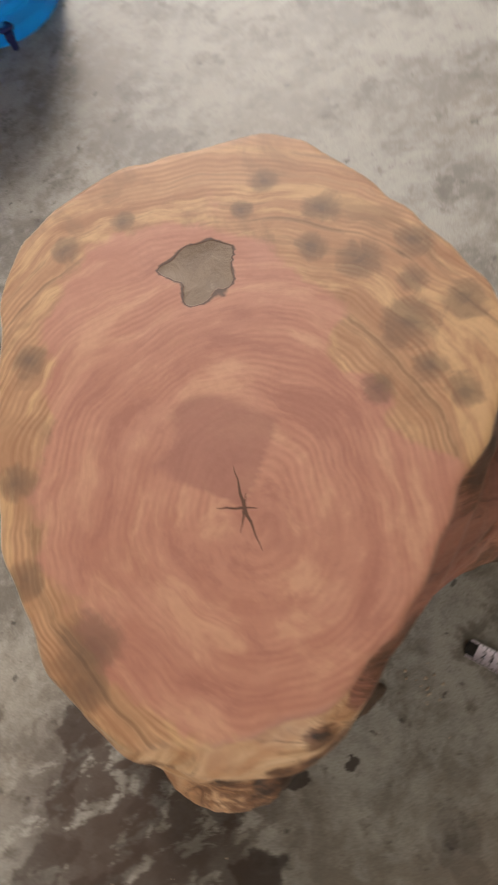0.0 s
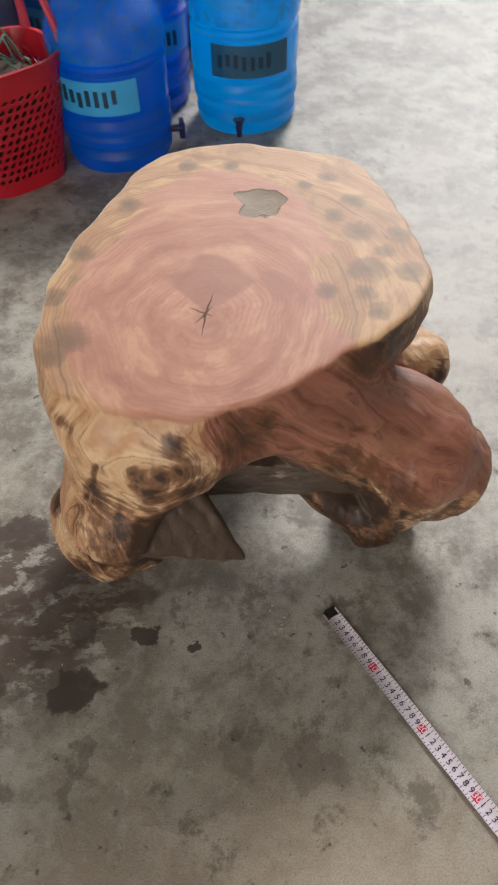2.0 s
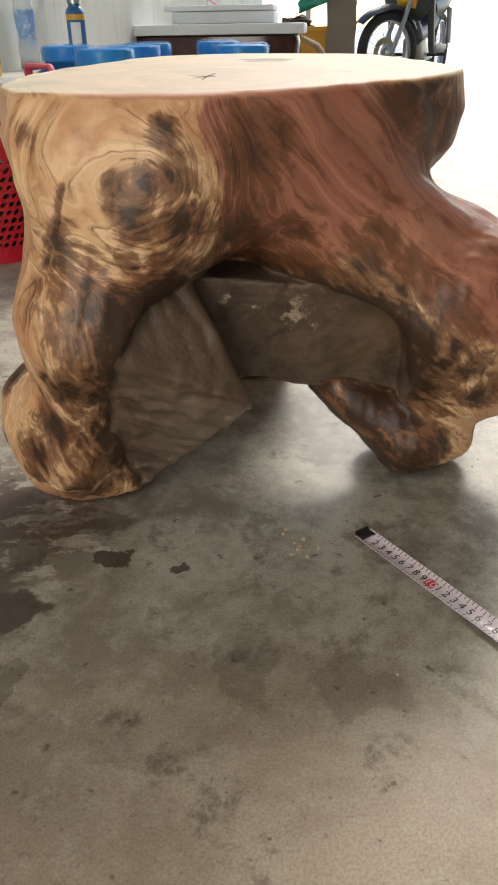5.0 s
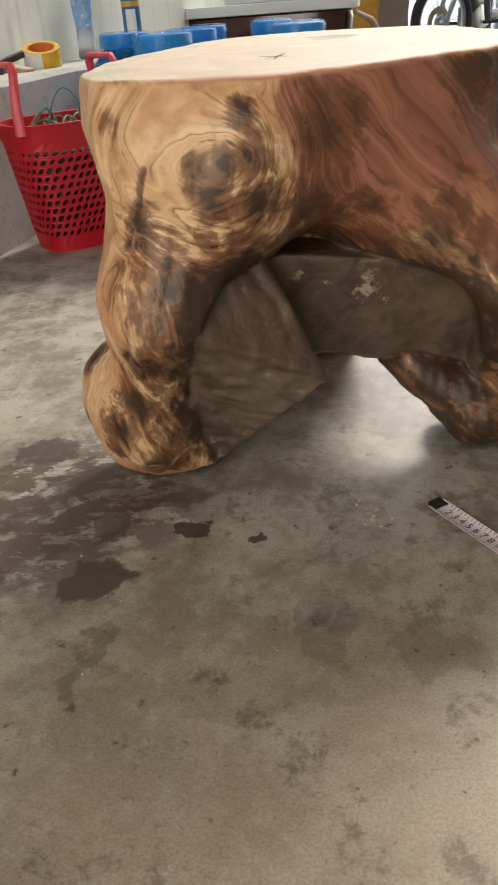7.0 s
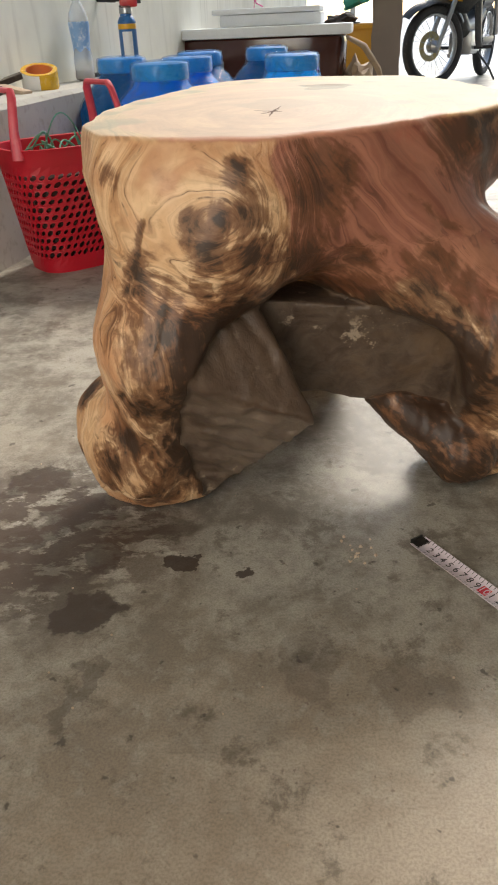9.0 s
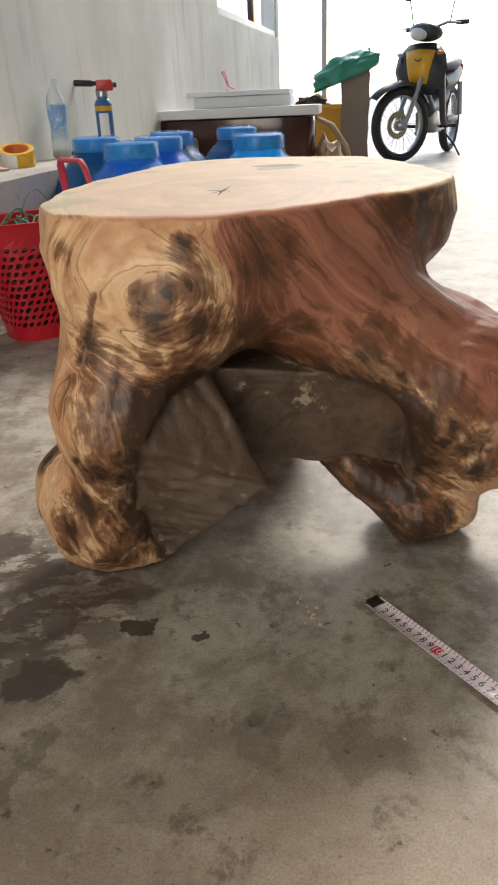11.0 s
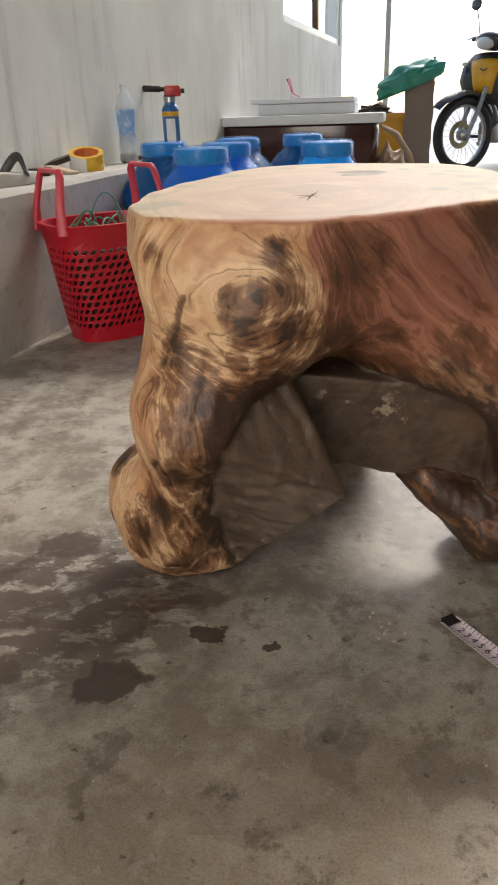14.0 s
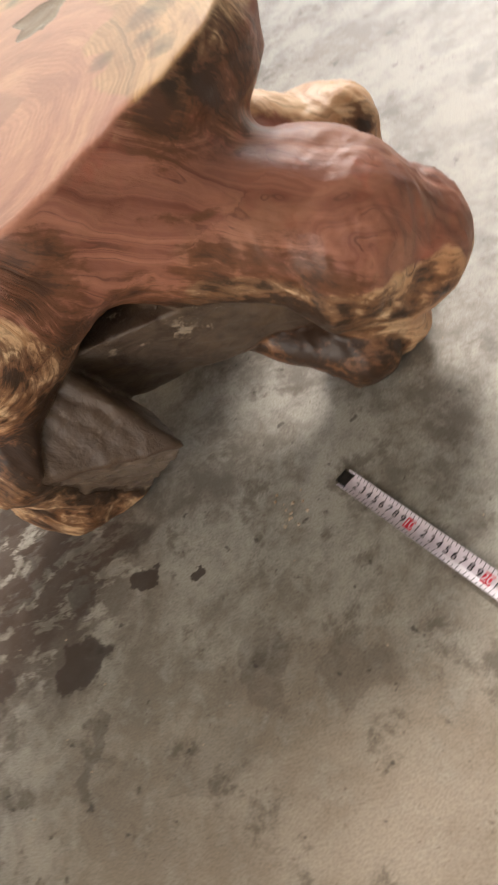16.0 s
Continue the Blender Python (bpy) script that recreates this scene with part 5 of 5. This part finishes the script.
ribbon = tube([(0, 0, 0), (0.004, 0, 0.03), (-0.012, 0, 0.07), (-0.02, 0, 0.088), (-0.010, 0, 0.092), (-0.002, 0, 0.07), (0.012, 0, 0.02), (0.045, 0, 0.004)], 0.006, 8, flat=0.5)
ob = part("ribbon", ribbon, plain("pink_ribbon", (0.75, 0.06, 0.30), 0.4))
ob.matrix_world = ROOT_AT @ pose(-0.01, -0.08, 0.5785)
tagged(ob, "short loop of pink plastic ribbon on the foam box", "ribbon")


# ---- boards, crate and bag by the doorway ----
def board_stack(m):
    t = thing("board_stack", m, "upright stack of worn grey boards", "boards")
    for k in range(4):
        bm = box((0.19 - 0.012 * k, 0.035, 0.72 - 0.05 * (k % 2)), (0.006 * k, 0.038 * k, 0.36 - 0.025 * (k % 2)), 0.006)
        bmesh.ops.subdivide_edges(bm, edges=[e for e in bm.edges if abs((e.verts[0].co - e.verts[1].co).z) > 0.3], cuts=8, use_grid_fill=True)
        for v in bm.verts:
            v.co.x += 0.014 * noise.noise((v.co.z * 7, k * 3.1, 0)) + 0.05 * (0.4 - v.co.z) * (0.4 - v.co.z)
        part("board", bm, CARD, t)
    return t


def crate(m):
    t = thing("crate", m, "yellow plastic crate behind the lacquered table", "crate")
    w, d, h = 0.34, 0.24, 0.48
    for sx, sy, lx, ly in ((0, -1, w, 0.012), (0, 1, w, 0.012), (-1, 0, 0.012, d - 0.026), (1, 0, 0.012, d - 0.026)):
        bm = box((lx, ly, h), (sx * (w / 2 - 0.006), sy * (d / 2 - 0.006), h / 2 + 0.003), 0.003)
        part("side", bm, YELLOW_CRATE, t)
    part("bottom", box((w - 0.028, d - 0.028, 0.01), (0, 0, 0.01), 0.002), YELLOW_CRATE, t)
    rim = bmesh.new()
    for sx, sy, lx, ly in ((0, -1, w + 0.03, 0.016), (0, 1, w + 0.03, 0.016), (-1, 0, 0.016, d - 0.004), (1, 0, 0.016, d - 0.004)):
        box((lx, ly, 0.025), (sx * (w / 2 + 0.008), sy * (d / 2 + 0.008), h - 0.018), 0.003, bm=rim)
    part("rim", rim, YELLOW_CRATE, t)
    return t


def crumpled(name, m, size, material, label, category, amount=0.3, seed=0, floor=0.0):
    bm = bmesh.new()
    bmesh.ops.create_icosphere(bm, subdivisions=4, radius=1.0)
    for v in bm.verts:
        d = v.co.copy()
        o = Vector((seed, seed * 2, 0))
        r = 1 + amount * noise.noise(d * 1.7 + o) + amount * 0.5 * noise.noise(d * 4.5 + o) + amount * 0.2 * noise.noise(d * 11 + o)
        v.co = Vector((d.x * size[0] * r, d.y * size[1] * r, max(floor, d.z * size[2] * r)))
    ob = part(name, bm, material)
    ob.matrix_world = m
    return tagged(ob, label, category)


BOARDS_AT = pose(0.915, 4.85, 0, 0, 0, -6)
board_stack(BOARDS_AT)
crate(pose(0.68, 5.0, 0, 0, 0, -6))
crumpled("plastic_bag", pose(0.86, 4.90, 0.685, 0, -20, 0), (0.225, 0.15, 0.095), GREEN_BAG, "crumpled green plastic bag draped on the grey boards", "bag", 0.3, 3, -0.05)
crumpled("rag", pose(0.64, 5.0, 0.48), (0.11, 0.09, 0.06), DARK_MATT, "crumpled dark rag on the yellow crate", "rag", 0.4, 7, -0.005)


# ---- motorbike ----
def ring_mesh(radius, section, steps=56):
    """A wheel rim or tyre round the y axis, from (outward, sideways) pairs."""
    bm = bmesh.new()
    rows = []
    for i in range(steps):
        a = 2 * math.pi * i / steps
        rows.append([bm.verts.new(((radius + o) * math.cos(a), s, (radius + o) * math.sin(a))) for o, s in section])
    m = len(section)
    for i in range(steps):
        lo, hi = rows[i], rows[(i + 1) % steps]
        for k in range(m):
            bm.faces.new((lo[k], hi[k], hi[(k + 1) % m], lo[(k + 1) % m]))
    bmesh.ops.recalc_face_normals(bm, faces=bm.faces)
    return bm


def wheel(parent, m):
    w = new("wheel")
    w.parent = parent
    w.matrix_basis = m
    part("tyre", ring_mesh(0.258, [(0.034 * math.cos(a), 0.038 * math.sin(a)) for a in (2 * math.pi * k / 14 for k in range(14))]), RUBBER, w)
    part("rim", ring_mesh(0.222, [(0.006, -0.022), (0.006, 0.022), (-0.002, 0.024), (-0.009, 0.012), (-0.009, -0.012), (-0.002, -0.024)]), STEEL, w)
    spokes = bmesh.new()
    for k in range(28):
        a, b = 2 * math.pi * k / 28, 2 * math.pi * k / 28 + (0.5 if k % 2 else -0.5)
        s = 0.02 if k % 4 < 2 else -0.02
        tube([(0.035 * math.cos(b), s, 0.035 * math.sin(b)), (0.216 * math.cos(a), 0, 0.216 * math.sin(a))], 0.0016, 5, bm=spokes)
    part("spokes", spokes, STEEL, w)
    part("hub", tube([(0, -0.055, 0), (0, -0.03, 0), (0, 0.03, 0), (0, 0.055, 0)], [0.02, 0.045, 0.045, 0.02], 20), STEEL, w)
    disc = ring_mesh(0.085, [(0.022, -0.0335), (0.022, -0.0375), (-0.022, -0.0375), (-0.022, -0.0335)], 40)
    part("brake_disc", disc, BRASSY, w, "perforated brake disc")
    return w


def shell(points, width, material, name, parent, label="", thick=0.004, taper=None):
    """A bent panel: a line of (x, z) points in profile, swept across with rounded shoulders."""
    bm = bmesh.new()
    n = 10
    rows = []
    for j, (x, z) in enumerate(points):
        w = width * (taper[j] if taper else 1)
        row = []
        for i in range(n + 1):
            u = -1 + 2 * i / n
            row.append(bm.verts.new((x - 0.28 * w * u * u, w * u / 1.0 * (1 - 0.08 * u * u), z - 0.10 * w * u * u)))
        rows.append(row)
    for lo, hi in zip(rows, rows[1:]):
        for i in range(n):
            bm.faces.new((lo[i], lo[i + 1], hi[i + 1], hi[i]))
    ob = part(name, bm, material, parent, label)
    mod = ob.modifiers.new("thickness", "SOLIDIFY")
    mod.thickness, mod.offset = thick, 0
    return ob


BRASSY = plain("disc_steel", (0.45, 0.38, 0.20), 0.35, 0.9)
LEATHER = plain("seat_cover", (0.03, 0.03, 0.032), 0.5)
LENS = plain("headlight_lens", (0.55, 0.57, 0.58), 0.12, vary=0.1)
AMBER = plain("indicator_lens", (0.6, 0.25, 0.03), 0.2)


def motorbike(m):
    """Local x points ahead, z up; the front wheel stands at x = 0.69."""
    t = thing("motorbike", m, "parked dark underbone motorbike with a yellow front panel", "motorbike")
    front = [wheel(t, pose(0.69, 0, 0.292))]
    wheel(t, pose(-0.60, 0, 0.292))
    for s in (-1, 1):
        part("fork", tube([(0.69, s * 0.062, 0.29), (0.62, s * 0.062, 0.45), (0.50, s * 0.058, 0.72)], [0.016, 0.02, 0.02], 12), STEEL, t)
    part("front_mudguard", shell_guard(), DARK_PLASTIC, t, "dark front mudguard")
    shell([(0.50, 0.52), (0.545, 0.62), (0.555, 0.72), (0.53, 0.83), (0.47, 0.90)], 0.235, DARK_PLASTIC, "front_cover", t, "dark front fairing", 0.006, [0.45, 0.85, 1.0, 0.9, 0.6])
    shell([(0.565, 0.60), (0.585, 0.68), (0.58, 0.78), (0.548, 0.85)], 0.105, YELLOW_PAINT, "front_panel", t, "yellow front panel with a dark chevron", 0.006, [0.7, 0.9, 1.1, 1.25])
    chev = bmesh.new()
    for s in (-1, 1):
        box((0.006, 0.034, 0.010), (0.588, s * 0.014, 0.772), 0.001, (s * 32, 0, 0), chev)
    part("chevron", chev, DARK_PLASTIC, t)
    for s in (-1, 1):
        leg = [(0.49, 0.80), (0.47, 0.70), (0.42, 0.50), (0.36, 0.34), (0.30, 0.27)]
        bm = bmesh.new()
        rows = [[bm.verts.new((x + dx, s * (0.185 + dy), z)) for dx, dy in ((0.04, -0.03), (0.0, 0.0), (-0.03, 0.004))] for x, z in leg]
        for lo, hi in zip(rows, rows[1:]):
            for i in range(2):
                bm.faces.new((lo[i], lo[i + 1], hi[i + 1], hi[i]))
        ob = part("leg_shield", bm, DARK_PLASTIC, t)
        mod = ob.modifiers.new("thickness", "SOLIDIFY")
        mod.thickness = 0.006
        part("indicator", lathe([(0.001, -0.02), (0.022, -0.012), (0.026, 0.0), (0.02, 0.012), (0.001, 0.016)], 16, at=(0.545, s * 0.165, 0.82)), AMBER if s > 0 else LENS, t)
    head = bmesh.new()
    bmesh.ops.create_uvsphere(head, u_segments=24, v_segments=14, radius=1.0)
    for v in head.verts:
        v.co = Vector((0.47 + v.co.x * 0.10 * (1.0 if v.co.x > 0 else 1.3), v.co.y * 0.155, 0.975 + v.co.z * 0.068 + 0.02 * v.co.x))
    part("headlight_cowl", head, DARK_PLASTIC, t)
    lens = bmesh.new()
    bmesh.ops.create_uvsphere(lens, u_segments=20, v_segments=12, radius=1.0)
    for v in lens.verts:
        v.co = Vector((0.53 + v.co.x * 0.052, v.co.y * 0.098, 0.968 + v.co.z * 0.055))
    part("headlight", lens, LENS, t, "clear headlight lens")
    part("handlebar", tube([(0.36, -0.34, 1.02), (0.42, -0.2, 1.03), (0.45, -0.08, 1.0), (0.45, 0.08, 1.0), (0.42, 0.2, 1.03), (0.36, 0.34, 1.02)], 0.011, 10), STEEL, t)
    for s in (-1, 1):
        part("grip", tube([(0.385, s * 0.26, 1.025), (0.355, s * 0.36, 1.018)], 0.017, 12), RUBBER, t)
        part("brake_lever", tube([(0.41, s * 0.22, 1.03), (0.44, s * 0.26, 1.025), (0.42, s * 0.35, 1.015)], 0.006, 8), STEEL, t)
        part("mirror_stem", tube([(0.41, s * 0.22, 1.035), (0.41, s * 0.25, 1.16), (0.39, s * 0.30, 1.23)], 0.005, 8), DARK_PLASTIC, t)
        mir = bmesh.new()
        bmesh.ops.create_uvsphere(mir, u_segments=18, v_segments=10, radius=1.0)
        for v in mir.verts:
            v.co = Vector((0.385 + v.co.x * 0.016, s * 0.32 + v.co.y * 0.062, 1.27 + v.co.z * 0.044))
        part("mirror", mir, DARK_PLASTIC, t)
    spine = tube([(0.46, 0, 0.82), (0.38, 0, 0.52), (0.25, 0, 0.40), (0.0, 0, 0.42), (-0.2, 0, 0.52)], [0.05, 0.06, 0.075, 0.085, 0.09], 14)
    part("frame_cover", spine, DARK_PLASTIC, t)
    part("engine", box((0.30, 0.20, 0.18), (0.10, 0, 0.30), 0.03), STEEL, t)
    part("seat", tube([(0.02, 0, 0.70), (-0.10, 0, 0.735), (-0.3, 0, 0.75), (-0.55, 0, 0.78), (-0.66, 0, 0.77)], [0.06, 0.10, 0.125, 0.105, 0.05], 16, flat=0.45), LEATHER, t)
    tail = tube([(-0.05, 0, 0.60), (-0.3, 0, 0.62), (-0.6, 0, 0.70), (-0.78, 0, 0.74)], [0.10, 0.125, 0.10, 0.04], 16, flat=0.8)
    part("tail_cover", tail, DARK_PLASTIC, t)
    part("tail_light", box((0.05, 0.12, 0.06), (-0.79, 0, 0.74), 0.015), RED_PAINT, t)
    part("swing_arm", box((0.42, 0.16, 0.05), (-0.42, 0, 0.30), 0.015), DARK_PLASTIC, t)
    part("exhaust", tube([(0.10, -0.12, 0.20), (-0.2, -0.15, 0.21), (-0.4, -0.15, 0.27), (-0.78, -0.15, 0.34)], [0.02, 0.022, 0.045, 0.045], 14), STEEL, t)
    for s in (-1, 1):
        part("foot_peg", tube([(0.16, s * 0.09, 0.26), (0.16, s * 0.25, 0.265)], 0.014, 10), RUBBER, t)
        part("shock_absorber", tube([(-0.52, s * 0.11, 0.34), (-0.42, s * 0.12, 0.62)], 0.024, 12), STEEL, t)
    # the bars and front wheel are turned to the bike's right
    turn = pose(0.50, 0, 0, 0, 0, -34) @ pose(-0.50, 0, 0)
    for ob in front + [c for c in t.children if c.name.split(".")[0] in ("fork", "front_mudguard", "headlight_cowl", "headlight", "handlebar", "grip", "brake_lever", "mirror_stem", "mirror")]:
        ob.matrix_basis = turn @ ob.matrix_basis
    part("side_stand", tube([(0.02, 0.08, 0.24), (0.0, 0.2, 0.10), (-0.02, 0.25, 0.006)], 0.009, 8), DARK_PLASTIC, t)
    return t


def shell_guard():
    bm = bmesh.new()
    rows = []
    for k in range(15):
        a = radians(34 + 116 * k / 14)
        taper = 0.55 + 0.45 * math.sin(math.pi * min(1, (k + 2) / 14))
        row = []
        for i in range(7):
            u = -1 + 2 * i / 6
            r = 0.338 - 0.035 * u * u + 0.012 * max(0, 4 - k)
            row.append(bm.verts.new((0.69 + r * math.cos(a), 0.062 * u * taper, 0.292 + r * math.sin(a))))
        rows.append(row)
    for lo, hi in zip(rows, rows[1:]):
        for i in range(6):
            bm.faces.new((lo[i], lo[i + 1], hi[i + 1], hi[i]))
    ret = bmesh.ops.extrude_face_region(bm, geom=list(bm.faces))
    for v in [g for g in ret["geom"] if isinstance(g, bmesh.types.BMVert)]:
        v.co += (Vector((0.69, v.co.y, 0.292)) - v.co).normalized() * 0.004
    bmesh.ops.recalc_face_normals(bm, faces=bm.faces)
    return bm


# front wheel near (1.46, 6.0), nose towards the room and the wall
BIKE_TURN = -118
motorbike(pose(1.465, 6.0, 0) @ pose(0, 0, 0, 0, 0, BIKE_TURN) @ pose(-0.657, 0.106, 0))


# ---- steel tape measure on the floor ----
TAPE_TIP, TAPE_WAY = Vector((0.233, -0.046, 0)), Vector((0.52, -0.855, 0)).normalized()
TAPE_SIDE = Vector((-TAPE_WAY.y, TAPE_WAY.x, 0))
TAPE_LENGTH = 1.0
TAPE_WHITE = plain("tape_blade_paint", (0.74, 0.66, 0.74), 0.3, vary=0.05, dirt=0.1)
TAPE_RED = plain("tape_red_print", (0.65, 0.03, 0.06), 0.4)
TAPE_BLACK = plain("tape_black_print", (0.02, 0.02, 0.03), 0.4)


def tape_at(s, u, lift=0.0):
    """A place on the blade: s metres from its tip, u from -1 to 1 across; the blade is a shallow trough."""
    p = TAPE_TIP + TAPE_WAY * s + TAPE_SIDE * 0.0115 * u
    return Vector((p.x, p.y, 0.0012 + 0.0035 * u * u + lift))


def tape_measure():
    t = thing("tape_measure", Matrix(), "steel tape measure with its white blade drawn out on the floor", "tape measure")
    bm = bmesh.new()
    n = 60
    rows = []
    for i in range(n + 1):
        s = TAPE_LENGTH * i / n
        rows.append([bm.verts.new(tape_at(s, u)) for u in (-1, -0.6, -0.2, 0.2, 0.6, 1)] + [bm.verts.new(tape_at(s, u, -0.0007)) for u in (1, 0.6, 0.2, -0.2, -0.6, -1)])
    for lo, hi in zip(rows, rows[1:]):
        for k in range(12):
            bm.faces.new((lo[k], lo[(k + 1) % 12], hi[(k + 1) % 12], hi[k]))
    bm.faces.new(rows[0])
    bm.faces.new(list(reversed(rows[-1])))
    bmesh.ops.recalc_face_normals(bm, faces=bm.faces)
    blade = part("blade", bm, TAPE_WHITE, t)
    hook = bmesh.new()
    turn = math.degrees(math.atan2(TAPE_WAY.y, TAPE_WAY.x))
    c = tape_at(0.004, 0)
    box((0.012, 0.017, 0.0014), (c.x, c.y, 0.0045), 0.0004, (0, 0, turn), hook)
    c = tape_at(-0.002, 0)
    box((0.0014, 0.017, 0.007), (c.x, c.y, 0.004), 0.0004, (0, 0, turn), hook)
    part("hook", hook, BURNT, t, "dark riveted end hook")
    ticks = bmesh.new()
    for mm in range(10, 620, 5):
        s = mm / 1000
        ln = 0.45 if mm % 10 == 0 else 0.25
        for side in (-1, 1):
            a = [tape_at(s - 0.0004, side * 0.96, 0.0004), tape_at(s + 0.0004, side * 0.96, 0.0004), tape_at(s + 0.0004, side * (0.96 - ln), 0.0004), tape_at(s - 0.0004, side * (0.96 - ln), 0.0004)]
            vs = [ticks.verts.new(q) for q in (a if side < 0 else list(reversed(a)))]
            ticks.faces.new(vs)
    part("tick_marks", ticks, TAPE_BLACK, blade)
    for cm in range(2, 46):
        ten = cm % 10 == 0
        cu = bpy.data.curves.new("digit", "FONT")
        cu.body = str(cm) if ten else str(cm % 10)
        cu.size, cu.align_x, cu.align_y = 0.0125, "CENTER", "CENTER"
        cu.extrude = 0.0001
        cu.materials.append(TAPE_BLACK if not ten else TAPE_WHITE)
        p = tape_at(cm / 100, 0.0, 0.0011)
        txt = new("digit", cu)
        txt.matrix_world = pose(p.x, p.y, p.z, 0, 0, turn)
        txt.parent = blade
        if ten:
            patch = box((0.011, 0.012, 0.0006), (p.x, p.y, p.z - 0.0004), 0, (0, 0, turn))
            part("red_mark", patch, TAPE_RED, blade)
    e = TAPE_TIP + TAPE_WAY * (TAPE_LENGTH + 0.035)
    case = box((0.075, 0.042, 0.072), (e.x, e.y, 0.0365), 0.014, (0, 0, turn))
    part("case", case, YELLOW_PAINT, t, "yellow case")
    part("case_grip", box((0.03, 0.045, 0.05), (e.x, e.y, 0.036), 0.006, (0, 0, turn)), RUBBER, t, "black rubber grip")
    return t


tape_measure()


# ---- crumbs on the floor ----
def crumbs():
    bm = bmesh.new()
    rnd = random.Random(4)
    for k in range(16):
        x, y = rnd.gauss(0.158, 0.010), rnd.gauss(-0.062, 0.012)
        r = rnd.uniform(0.0008, 0.0024)
        made = bmesh.ops.create_icosphere(bm, subdivisions=1, radius=r, matrix=Matrix.Translation((x, y, r * 0.7)))["verts"]
        for v in made:
            v.co += Vector((rnd.uniform(-1, 1), rnd.uniform(-1, 1), 0)) * r * 0.4
    for k in range(60):
        x, y = rnd.uniform(-0.5, 0.7), rnd.uniform(-0.5, 0.2)
        r = rnd.uniform(0.0006, 0.0014)
        bmesh.ops.create_icosphere(bm, subdivisions=1, radius=r, matrix=Matrix.Translation((x, y, r * 0.7)))
    return tagged(part("wood_crumbs", bm, PALE_WOOD, smooth=False), "pale crumbs of wood and grit on the floor", "crumbs", kind="stuff")


crumbs()
